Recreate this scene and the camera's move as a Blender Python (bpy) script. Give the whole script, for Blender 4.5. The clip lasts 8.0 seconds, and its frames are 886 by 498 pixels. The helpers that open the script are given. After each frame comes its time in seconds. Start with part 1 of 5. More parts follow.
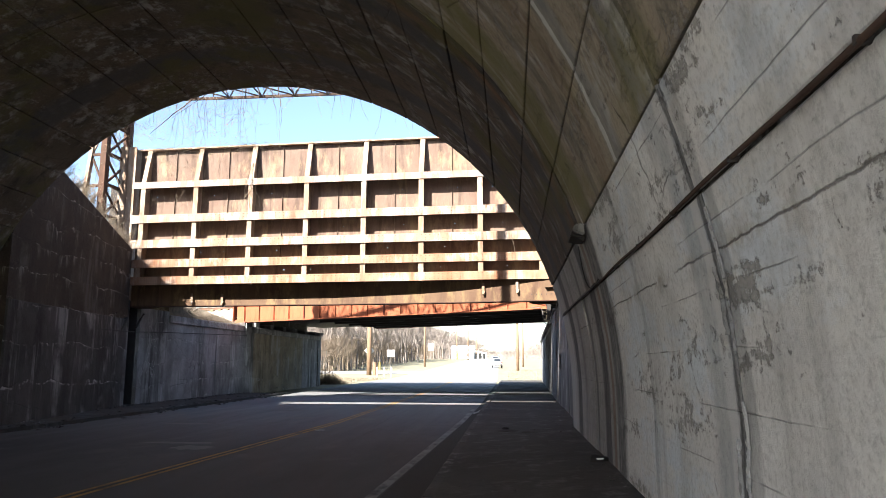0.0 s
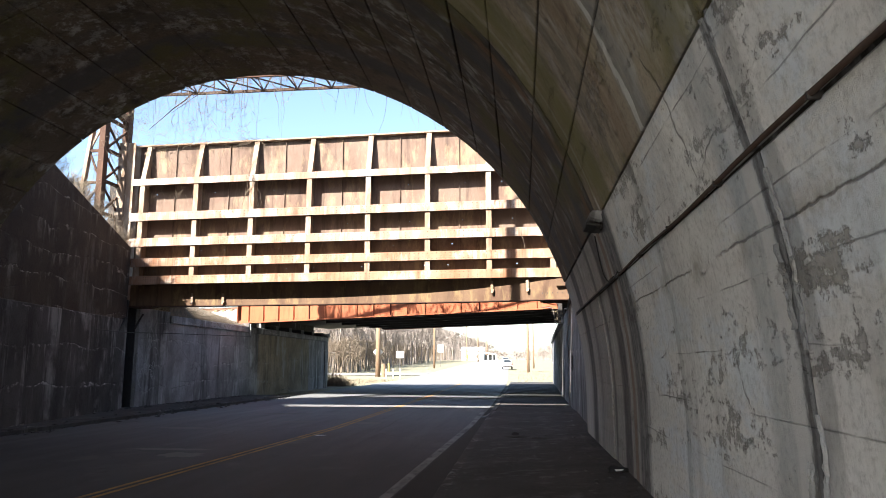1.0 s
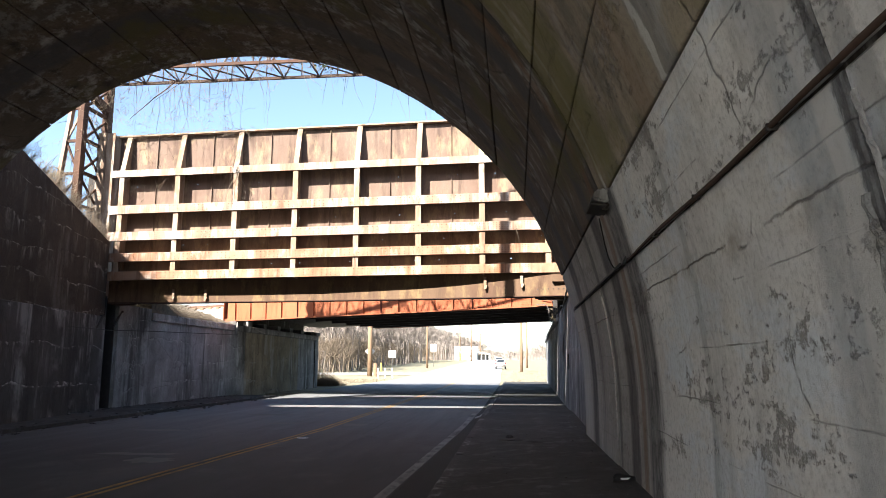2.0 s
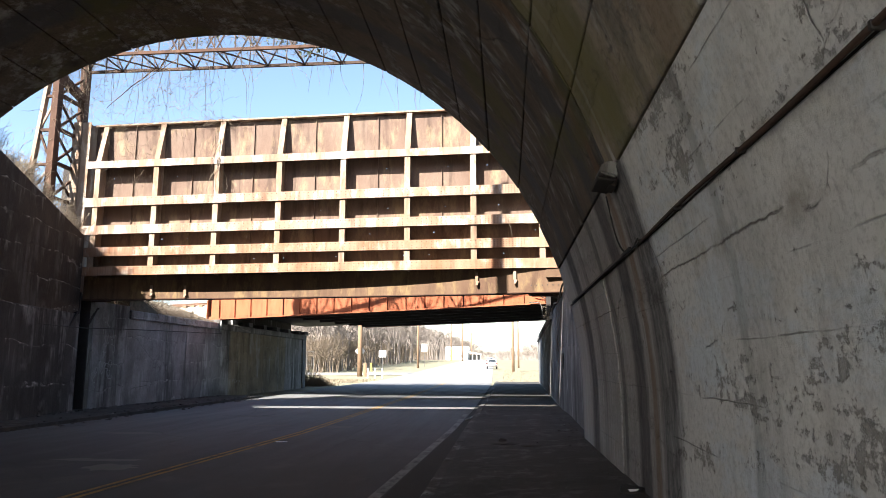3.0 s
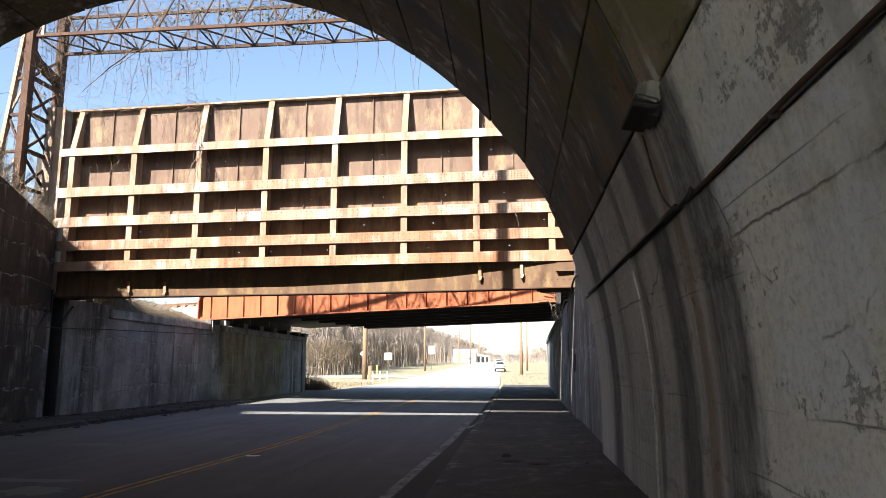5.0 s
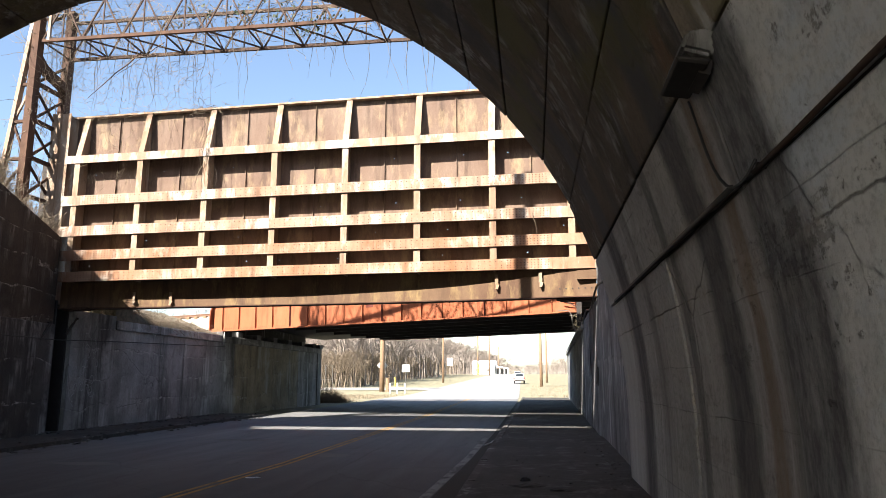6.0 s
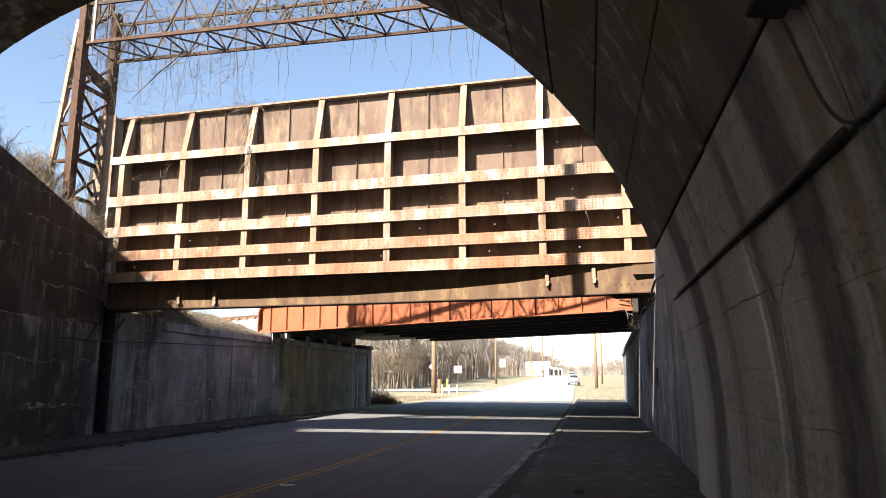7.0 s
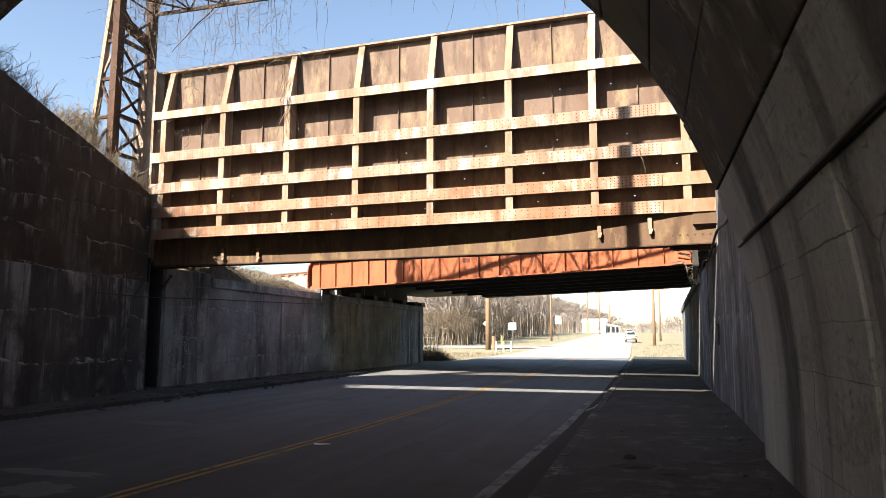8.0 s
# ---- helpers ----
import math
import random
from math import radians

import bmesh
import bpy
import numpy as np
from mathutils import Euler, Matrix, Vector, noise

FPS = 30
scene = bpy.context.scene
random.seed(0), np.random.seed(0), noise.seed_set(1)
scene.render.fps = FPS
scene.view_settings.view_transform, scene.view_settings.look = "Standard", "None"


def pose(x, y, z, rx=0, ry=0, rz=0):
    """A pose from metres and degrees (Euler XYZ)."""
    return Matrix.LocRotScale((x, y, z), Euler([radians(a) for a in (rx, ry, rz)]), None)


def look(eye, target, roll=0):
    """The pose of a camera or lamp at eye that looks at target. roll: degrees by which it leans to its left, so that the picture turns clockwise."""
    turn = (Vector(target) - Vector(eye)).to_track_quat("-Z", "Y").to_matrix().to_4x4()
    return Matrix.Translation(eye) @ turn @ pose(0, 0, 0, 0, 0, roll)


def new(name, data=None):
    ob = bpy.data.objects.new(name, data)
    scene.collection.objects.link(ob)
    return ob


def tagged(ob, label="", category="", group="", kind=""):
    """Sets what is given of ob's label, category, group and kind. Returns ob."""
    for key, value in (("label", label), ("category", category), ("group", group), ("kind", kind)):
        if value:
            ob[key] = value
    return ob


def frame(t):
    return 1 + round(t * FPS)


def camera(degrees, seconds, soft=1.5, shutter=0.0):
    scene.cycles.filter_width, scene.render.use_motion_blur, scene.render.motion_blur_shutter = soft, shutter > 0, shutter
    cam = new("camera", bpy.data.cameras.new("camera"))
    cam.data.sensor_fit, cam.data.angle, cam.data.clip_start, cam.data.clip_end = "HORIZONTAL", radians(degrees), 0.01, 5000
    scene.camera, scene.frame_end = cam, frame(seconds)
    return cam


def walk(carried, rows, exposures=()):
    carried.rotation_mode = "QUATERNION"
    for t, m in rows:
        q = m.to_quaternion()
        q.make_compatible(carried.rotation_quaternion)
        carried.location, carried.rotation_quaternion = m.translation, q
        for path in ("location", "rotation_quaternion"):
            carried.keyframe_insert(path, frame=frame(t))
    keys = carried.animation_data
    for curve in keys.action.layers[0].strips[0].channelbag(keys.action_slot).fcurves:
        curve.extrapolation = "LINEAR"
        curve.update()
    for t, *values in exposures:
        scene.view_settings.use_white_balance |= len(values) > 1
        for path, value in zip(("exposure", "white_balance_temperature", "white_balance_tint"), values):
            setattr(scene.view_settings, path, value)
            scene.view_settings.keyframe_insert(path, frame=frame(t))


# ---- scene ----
cam = camera(64.2, 8.0, soft=0.6)
METRES, EYE, TILT, LEAN, TURN = 8.0, 1.75, 9.2, 0.0, 5.5
ROWS = [
    (0.0, 0.0, 0.0, 0.0, 0.0, 0.0, -0.0),
    (0.5, 0.0068, 0.0605, -0.0107, 0.48, 0.05, 0.04),
    (1.0, 0.0124, 0.1196, -0.0187, 0.8, 0.11, 0.16),
    (1.5, 0.0143, 0.1758, -0.0297, 0.72, 0.18, 0.06),
    (2.0, 0.0202, 0.2435, -0.0426, 0.27, 0.09, 0.07),
    (3.5, 0.0309, 0.4314, -0.0777, -0.53, 0.13, -0.07),
    (4.0, 0.0434, 0.4953, -0.088, -0.51, 0.29, 0.01),
    (4.5, 0.0534, 0.5612, -0.0994, -0.2, 0.27, 0.05),
    (6.0, 0.0741, 0.7496, -0.1217, 1.76, 1.23, 0.37),
    (6.5, 0.0783, 0.809, -0.1296, 3.27, 2.04, 0.55),
    (7.0, 0.0882, 0.8651, -0.1392, 5.98, 1.38, 1.03),
    (7.5, 0.0935, 0.9213, -0.1486, 8.43, -1.5, 1.42),
    (8.0, 0.1083, 0.9785, -0.1597, 10.46, -1.93, 1.64),
]
walk(cam, [(t, pose(0, 0, EYE, TILT, LEAN, TURN) @ pose(METRES * x, METRES * y, METRES * z, 90 + pitch, roll, yaw)) for t, x, y, z, yaw, pitch, roll in ROWS],
     exposures=[(0.0, 2.6, 6250, 10), (1.5, 2.55, 6300, 10), (3.5, 2.4, 6350, 10), (4.5, 2.31, 6450, 10), (6.5, 2.22, 6600, 10), (8.0, 2.13, 6800, 10)])

# ---- world and sun ----
SUN_FROM = Vector((-0.52, -1.0, 0.87)).normalized()
world = bpy.data.worlds.new("world")
scene.world = world
world.use_nodes = True
wn = world.node_tree
sky = wn.nodes.new("ShaderNodeTexSky")
sky.sky_type = 'NISHITA'
sky.sun_disc = False
sky.sun_elevation = math.asin(SUN_FROM.z)
sky.sun_rotation = math.atan2(SUN_FROM.x, SUN_FROM.y)
sky.air_density, sky.dust_density, sky.ozone_density = 1.0, 1.2, 0.8
wn.nodes["Background"].inputs[1].default_value = 0.062
wn.links.new(sky.outputs[0], wn.nodes["Background"].inputs[0])
sun_data = bpy.data.lights.new("sun", 'SUN')
sun_data.energy, sun_data.angle, sun_data.color = 5.0, radians(0.5), (1.0, 0.93, 0.82)
sun = new("sun", sun_data)
sun.matrix_world = look(SUN_FROM * 60, (0, 0, 0))

# ---- materials ----
def mat_base(name, rough=0.8, metal=0.0, spec=0.3):
    m = bpy.data.materials.new(name)
    m.use_nodes = True
    b = m.node_tree.nodes["Principled BSDF"]
    b.inputs["Roughness"].default_value = rough
    b.inputs["Metallic"].default_value = metal
    b.inputs["Specular IOR Level"].default_value = spec
    return m, m.node_tree, b


def coords(nt, scale=(1, 1, 1)):
    """Place in the world in metres, stretched by scale."""
    g = nt.nodes.new("ShaderNodeNewGeometry")
    mp = nt.nodes.new("ShaderNodeMapping")
    mp.inputs["Scale"].default_value = scale
    nt.links.new(g.outputs["Position"], mp.inputs["Vector"])
    return mp.outputs["Vector"]


def noise_tex(nt, scale, detail=6, rough=0.6, stretch=(1, 1, 1), vec=None):
    n = nt.nodes.new("ShaderNodeTexNoise")
    n.inputs["Scale"].default_value = scale
    n.inputs["Detail"].default_value = detail
    n.inputs["Roughness"].default_value = rough
    nt.links.new(vec if vec else coords(nt, stretch), n.inputs["Vector"])
    return n.outputs["Fac"]


def ramp(nt, fac, stops):
    r = nt.nodes.new("ShaderNodeValToRGB")
    e = r.color_ramp.elements
    while len(e) < len(stops):
        e.new(0.5)
    for i, (p, c) in enumerate(stops):
        e[i].position = p
        e[i].color = (*c, 1) if len(c) == 3 else c
    nt.links.new(fac, r.inputs[0])
    return r.outputs[0]


def grey(v):
    return (v, v, v)


def mix(nt, fac, a, b, mode='MIX'):
    m = nt.nodes.new("ShaderNodeMix")
    m.data_type, m.blend_type = 'RGBA', mode
    for sock, v in ((m.inputs[0], fac), (m.inputs[6], a), (m.inputs[7], b)):
        if hasattr(v, "is_output"):
            nt.links.new(v, sock)
        elif isinstance(v, (int, float)):
            sock.default_value = v
        else:
            sock.default_value = (*v, 1)
    return m.outputs[2]


def mathn(nt, op, a, b=None, clamp=False):
    m = nt.nodes.new("ShaderNodeMath")
    m.operation, m.use_clamp = op, clamp
    for sock, v in zip(m.inputs, (a, b)):
        if v is None:
            continue
        if isinstance(v, (int, float)):
            sock.default_value = v
        else:
            nt.links.new(v, sock)
    return m.outputs[0]


def bump(nt, b, height, strength=0.4, dist=0.01):
    n = nt.nodes.new("ShaderNodeBump")
    n.inputs["Strength"].default_value = strength
    n.inputs["Distance"].default_value = dist
    nt.links.new(height, n.inputs["Height"])
    nt.links.new(n.outputs[0], b.inputs["Normal"])


def jitter(nt, col, amount=0.15):
    """Each object a little lighter or darker than its neighbour."""
    o = nt.nodes.new("ShaderNodeObjectInfo")
    f = ramp(nt, o.outputs["Random"], [(0, grey(1 - amount)), (1, grey(1.0))])
    return mix(nt, 1.0, col, f, 'MULTIPLY')


def concrete(name, light, dark, stain=(0.05, 0.045, 0.04), streak=0.5, rough=0.9, peel=0.0, bands=(), moss=None, paint=None, boards=0.0, lime=0.45, runs=1.9, seam=None, lifts=0.0, salt=(0.4, 0.39, 0.37)):
    """Old cast concrete: cloudy tone, runs, lime, flaking paint, board marks and damp bands across the tunnel."""
    m, nt, b = mat_base(name, rough, 0, 0.25)
    g = nt.nodes.new("ShaderNodeNewGeometry")
    sp = nt.nodes.new("ShaderNodeSeparateXYZ")
    nt.links.new(g.outputs["Position"], sp.inputs[0])
    fine = noise_tex(nt, 17, 10, 0.8)
    big = noise_tex(nt, 0.7, 6, 0.65)
    col = ramp(nt, big, [(0.3, dark), (0.7, light)])
    if paint:
        pb = noise_tex(nt, 0.9, 7, 0.7, (1, 0.6, 1.3))
        col = mix(nt, ramp(nt, pb, [(0.5, grey(0)), (0.6, grey(0.8))]), col, paint)
    col = mix(nt, 0.75, col, ramp(nt, fine, [(0.28, grey(0.35)), (0.52, grey(1.0))]), 'MULTIPLY')
    run = noise_tex(nt, runs, 8, 0.7, (1.0, 1.0, 0.13))
    col = mix(nt, ramp(nt, run, [(0.5, grey(0)), (0.66, grey(streak))]), col, stain)
    lm = noise_tex(nt, runs * 1.5, 8, 0.72, (1.0, 1.0, 0.08))
    patchy = noise_tex(nt, 0.8, 4, 0.6)
    col = mix(nt, mathn(nt, 'MULTIPLY', ramp(nt, lm, [(0.5, grey(0)), (0.6, grey(lime))]), ramp(nt, patchy, [(0.44, grey(0)), (0.58, grey(1))])), col, (0.5, 0.5, 0.49))
    height = mathn(nt, 'MULTIPLY', fine, 0.6)
    if boards:
        wv = mathn(nt, 'MULTIPLY', noise_tex(nt, 1.2, 3, 0.5), 0.06)
        z = mathn(nt, 'ADD', sp.outputs[2], wv)
        fr = mathn(nt, 'FRACT', mathn(nt, 'DIVIDE', mathn(nt, 'SUBTRACT', z, 0.02), 0.415))
        ln = ramp(nt, mathn(nt, 'ABSOLUTE', mathn(nt, 'SUBTRACT', fr, 0.5)), [(0.0, grey(1)), (0.018, grey(0))])
        ms = ramp(nt, noise_tex(nt, 1.1, 5, 0.7, (1, 0.5, 2)), [(0.48, grey(0)), (0.6, grey(boards))])
        lnm = mathn(nt, 'MULTIPLY', ln, ms)
        col = mix(nt, lnm, col, stain)
        height = mathn(nt, 'SUBTRACT', height, mathn(nt, 'MULTIPLY', lnm, 0.5))
    if lifts:
        # pour lines with salt bleeding out of them and running down
        wz = mathn(nt, 'MULTIPLY', mathn(nt, 'SUBTRACT', noise_tex(nt, 0.8, 6, 0.6, (0.35, 0.35, 1.0)), 0.5), 1.5)
        fr = mathn(nt, 'FRACT', mathn(nt, 'DIVIDE', mathn(nt, 'ADD', sp.outputs[2], wz), lifts))
        area = ramp(nt, noise_tex(nt, 0.55, 5, 0.65, (1, 1, 1.6)), [(0.4, grey(0)), (0.52, grey(1))])
        ledge = ramp(nt, fr, [(0.93, grey(0)), (0.98, grey(1.0))])
        ledge = mathn(nt, 'MULTIPLY', ledge, ramp(nt, noise_tex(nt, 3.0, 8, 0.75), [(0.47, grey(0)), (0.58, grey(1))]))
        drip = mathn(nt, 'MULTIPLY', ramp(nt, fr, [(0.35, grey(0)), (0.97, grey(0.75))]), ramp(nt, noise_tex(nt, 3.1, 7, 0.7, (1, 1, 0.16)), [(0.54, grey(0)), (0.66, grey(1))]))
        col = mix(nt, mathn(nt, 'MULTIPLY', mathn(nt, 'MAXIMUM', ledge, drip), area), col, salt)
        gap = ramp(nt, mathn(nt, 'ABSOLUTE', mathn(nt, 'SUBTRACT', fr, 0.02)), [(0.005, grey(0.55)), (0.016, grey(0))])
        gap = mathn(nt, 'MULTIPLY', gap, ramp(nt, noise_tex(nt, 0.9, 5, 0.65), [(0.47, grey(0)), (0.6, grey(1))]))
        col = mix(nt, gap, col, stain)
        height = mathn(nt, 'SUBTRACT', height, mathn(nt, 'MULTIPLY', gap, 0.8))
    if seam:
        wz = mathn(nt, 'MULTIPLY', mathn(nt, 'SUBTRACT', noise_tex(nt, 1.6, 7, 0.7), 0.5), 0.1)
        dz = mathn(nt, 'SUBTRACT', mathn(nt, 'ADD', sp.outputs[2], wz), seam)
        near = ramp(nt, mathn(nt, 'ABSOLUTE', dz), [(0.0, grey(0.75)), (0.16, grey(0))])
        col = mix(nt, mathn(nt, 'MULTIPLY', near, ramp(nt, noise_tex(nt, 2.0, 6, 0.7), [(0.5, grey(0)), (0.62, grey(0.7))])), col, (0.22, 0.17, 0.11))
        cut = ramp(nt, mathn(nt, 'ABSOLUTE', dz), [(0.003, grey(0.7)), (0.009, grey(0))])
        cut = mathn(nt, 'MULTIPLY', cut, ramp(nt, noise_tex(nt, 0.9, 3, 0.5), [(0.42, grey(0)), (0.5, grey(1))]))
        col = mix(nt, cut, col, (0.07, 0.06, 0.05))
        height = mathn(nt, 'SUBTRACT', height, cut)
    if peel:
        area = noise_tex(nt, 0.8, 6, 0.7, (1, 0.42, 2.6))
        flake = noise_tex(nt, 8, 12, 0.85, (1.0, 0.8, 0.75))
        f = mathn(nt, 'ADD', mathn(nt, 'MULTIPLY', area, 1.0), mathn(nt, 'MULTIPLY', flake, 1.0))
        pm = ramp(nt, mathn(nt, 'SUBTRACT', f, 0.5), [(0.61, grey(0)), (0.635, grey(peel))])
        col = mix(nt, pm, col, ramp(nt, fine, [(0.3, (0.17, 0.165, 0.155)), (0.7, (0.36, 0.345, 0.32))]))
        height = mathn(nt, 'SUBTRACT', height, mathn(nt, 'MULTIPLY', pm, 0.45))
    ck = nt.nodes.new("ShaderNodeTexVoronoi")
    ck.feature = 'DISTANCE_TO_EDGE'
    ck.inputs["Scale"].default_value = 0.33
    wn_ = nt.nodes.new("ShaderNodeTexNoise")
    wn_.inputs["Scale"].default_value = 2.2
    wn_.inputs["Detail"].default_value = 7
    nt.links.new(coords(nt), wn_.inputs["Vector"])
    nt.links.new(mix(nt, 0.3, coords(nt), wn_.outputs["Color"], 'ADD'), ck.inputs["Vector"])
    crack = mathn(nt, 'MULTIPLY', ramp(nt, ck.outputs[0], [(0.001, grey(0.6)), (0.0045, grey(0))]), ramp(nt, big, [(0.5, grey(0)), (0.56, grey(1))]))
    col = mix(nt, crack, col, (0.04, 0.037, 0.034))
    height = mathn(nt, 'SUBTRACT', height, crack)
    if bands:
        wob = noise_tex(nt, 1.1, 5, 0.6, (1, 1, 0.5))
        rag = noise_tex(nt, 7, 8, 0.75, (1, 1, 0.35))
        y = mathn(nt, 'ADD', sp.outputs[1], mathn(nt, 'MULTIPLY', mathn(nt, 'SUBTRACT', wob, 0.5), 0.28))
        y = mathn(nt, 'ADD', y, mathn(nt, 'MULTIPLY', mathn(nt, 'SUBTRACT', rag, 0.5), 0.22))
        for pos, half, depth, tone in bands:
            d = mathn(nt, 'DIVIDE', mathn(nt, 'ABSOLUTE', mathn(nt, 'SUBTRACT', y, pos)), half)
            f = ramp(nt, d, [(0.55, grey(depth)), (1.0, grey(0))])
            f = mathn(nt, 'MULTIPLY', f, ramp(nt, rag, [(0.3, grey(0.65)), (0.6, grey(1))]))
            col = mix(nt, f, col, tone)
    if moss:
        mo = noise_tex(nt, 0.45, 6, 0.65)
        col = mix(nt, ramp(nt, mo, [(0.52, grey(0)), (0.62, grey(0.75))]), col, moss)
    col = jitter(nt, col, 0.12)
    nt.links.new(col, b.inputs["Base Color"])
    bump(nt, b, height, 0.9, 0.025)
    return m


def plain(name, col, rough=0.6, metal=0.0, var=0.25, scale=6, bumps=0.15):
    m, nt, b = mat_base(name, rough, metal, 0.4)
    n = noise_tex(nt, scale, 6, 0.65)
    c = ramp(nt, n, [(0.3, tuple(v * (1 - var) for v in col)), (0.7, tuple(min(1, v * (1 + var * 0.5)) for v in col))])
    nt.links.new(c, b.inputs["Base Color"])
    bump(nt, b, n, bumps, 0.005)
    return m


def rusty(name, base, rust, pale, amount=0.5, pale_amount=0.4):
    m, nt, b = mat_base(name, 0.85, 0.0, 0.3)
    big = noise_tex(nt, 0.9, 7, 0.65, (1, 1, 0.5))
    col = mix(nt, ramp(nt, big, [(0.35, grey(0)), (0.65, grey(amount))]), base, rust)
    run = noise_tex(nt, 3.2, 6, 0.6, (1, 1, 0.12))
    col = mix(nt, ramp(nt, run, [(0.52, grey(0)), (0.7, grey(0.6))]), col, tuple(v * 0.35 for v in rust))
    pl = noise_tex(nt, 2.1, 8, 0.7, (1, 1, 0.35))
    col = mix(nt, ramp(nt, pl, [(0.5, grey(0)), (0.66, grey(pale_amount))]), col, pale)
    fine = noise_tex(nt, 30, 5, 0.7)
    col = mix(nt, 0.5, col, ramp(nt, fine, [(0.3, grey(0.6)), (0.7, grey(1.0))]), 'MULTIPLY')
    col = jitter(nt, col, 0.12)
    nt.links.new(col, b.inputs["Base Color"])
    bump(nt, b, fine, 0.3, 0.004)
    return m


def asphalt(name, light, dark, patch, rough=0.88, gloss=0.3, skylit=None):
    m, nt, b = mat_base(name, rough, 0, gloss)
    big = noise_tex(nt, 0.35, 6, 0.65, (1.0, 0.35, 1))
    col = ramp(nt, big, [(0.3, dark), (0.7, light)])
    pt = noise_tex(nt, 0.8, 4, 0.55, (1, 0.6, 1))
    col = mix(nt, ramp(nt, pt, [(0.58, grey(0)), (0.68, grey(0.45))]), col, patch)
    if skylit:
        # paler outside the tunnel: skylight put in the colour; long streaks along lanes
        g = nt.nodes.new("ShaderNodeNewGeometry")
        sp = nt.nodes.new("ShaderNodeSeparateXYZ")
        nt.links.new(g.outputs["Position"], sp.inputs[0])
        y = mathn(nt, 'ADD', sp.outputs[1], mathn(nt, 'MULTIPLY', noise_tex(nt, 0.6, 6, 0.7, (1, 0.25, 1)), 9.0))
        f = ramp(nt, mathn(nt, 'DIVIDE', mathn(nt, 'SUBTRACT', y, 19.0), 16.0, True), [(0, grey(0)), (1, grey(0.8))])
        col = mix(nt, f, col, skylit)
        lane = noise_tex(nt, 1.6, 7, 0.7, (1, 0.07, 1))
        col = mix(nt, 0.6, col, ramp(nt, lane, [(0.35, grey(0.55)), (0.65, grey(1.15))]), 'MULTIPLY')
    fine = noise_tex(nt, 60, 4, 0.7)
    col = mix(nt, 0.7, col, ramp(nt, fine, [(0.3, grey(0.5)), (0.7, grey(1.0))]), 'MULTIPLY')
    v = nt.nodes.new("ShaderNodeTexVoronoi")
    v.feature = 'DISTANCE_TO_EDGE'
    v.inputs["Scale"].default_value = 0.28
    wv = nt.nodes.new("ShaderNodeTexNoise")
    wv.inputs["Scale"].default_value = 1.5
    wv.inputs["Detail"].default_value = 5
    nt.links.new(coords(nt), wv.inputs["Vector"])
    nt.links.new(mix(nt, 0.35, coords(nt), wv.outputs["Color"], 'ADD'), v.inputs["Vector"])
    col = mix(nt, ramp(nt, v.outputs[0], [(0.001, grey(0.55)), (0.006, grey(0))]), col, grey(0.025))
    nt.links.new(col, b.inputs["Base Color"])
    bump(nt, b, fine, 0.5, 0.006)
    return m


DAMP, BLUE, LIME = (0.055, 0.055, 0.06), (0.24, 0.26, 0.28), (0.62, 0.62, 0.6)
RUSTY, OLIVE = (0.17, 0.095, 0.05), (0.12, 0.115, 0.035)
BANDS = [(5.1, 0.4, 0.55, BLUE), (4.98, 0.13, 0.6, LIME), (4.8, 0.075, 0.92, DAMP), (4.62, 0.12, 0.4, DAMP), (10.8, 0.16, 0.6, RUSTY), (10.08, 0.5, 0.93, DAMP), (11.5, 0.42, 0.93, DAMP), (12.75, 0.16, 0.6, DAMP), (14.5, 0.25, 0.35, DAMP), (15.75, 0.5, 0.93, DAMP), (17.1, 0.8, 0.55, (0.5, 0.48, 0.45)), (7.7, 0.1, 0.3, DAMP)]
VAULT_BANDS = [(6.6, 0.3, 0.5, BLUE), (6.75, 0.08, 0.8, LIME), (8.2, 0.16, 0.4, DAMP), (9.3, 0.45, 0.7, OLIVE), (9.95, 0.07, 0.6, LIME), (7.4, 0.3, 0.35, RUSTY)]
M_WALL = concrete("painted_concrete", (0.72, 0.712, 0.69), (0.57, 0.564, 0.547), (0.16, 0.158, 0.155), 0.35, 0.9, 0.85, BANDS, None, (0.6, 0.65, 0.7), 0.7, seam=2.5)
# darker tone of the wall concrete for panels past the third ring
M_WALL2 = concrete("dark_painted_concrete", (0.39, 0.373, 0.352), (0.265, 0.253, 0.24), (0.09, 0.086, 0.082), 0.45, 0.9, 0.7, BANDS, None, None, 0.6, seam=2.42)
# far vault rings: the dimmer light is put into a darker colour
M_VAULT = concrete("dim_stained_concrete", (0.13, 0.103, 0.075), (0.068, 0.055, 0.042), (0.024, 0.02, 0.017), 0.8, 0.9, 0.4, BANDS[4:10], (0.09, 0.085, 0.03))
# near vault rings: the brighter light is put into a paler colour
M_VAULT1 = concrete("lit_brown_stained_concrete", (0.38, 0.33, 0.252), (0.22, 0.186, 0.14), (0.08, 0.07, 0.06), 0.75, 0.9, 0.6, BANDS[:4] + VAULT_BANDS, (0.17, 0.155, 0.06))
M_JOINT = concrete("joint_concrete", (0.08, 0.07, 0.06), (0.04, 0.035, 0.03), streak=0.3)
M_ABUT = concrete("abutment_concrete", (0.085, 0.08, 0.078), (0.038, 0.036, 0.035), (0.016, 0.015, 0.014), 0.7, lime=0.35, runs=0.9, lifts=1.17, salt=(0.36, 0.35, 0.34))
M_ABUTR = concrete("retaining_concrete", (0.25, 0.25, 0.256), (0.1, 0.1, 0.104), (0.02, 0.019, 0.018), 0.9, lime=0.7, runs=1.2, lifts=2.1)
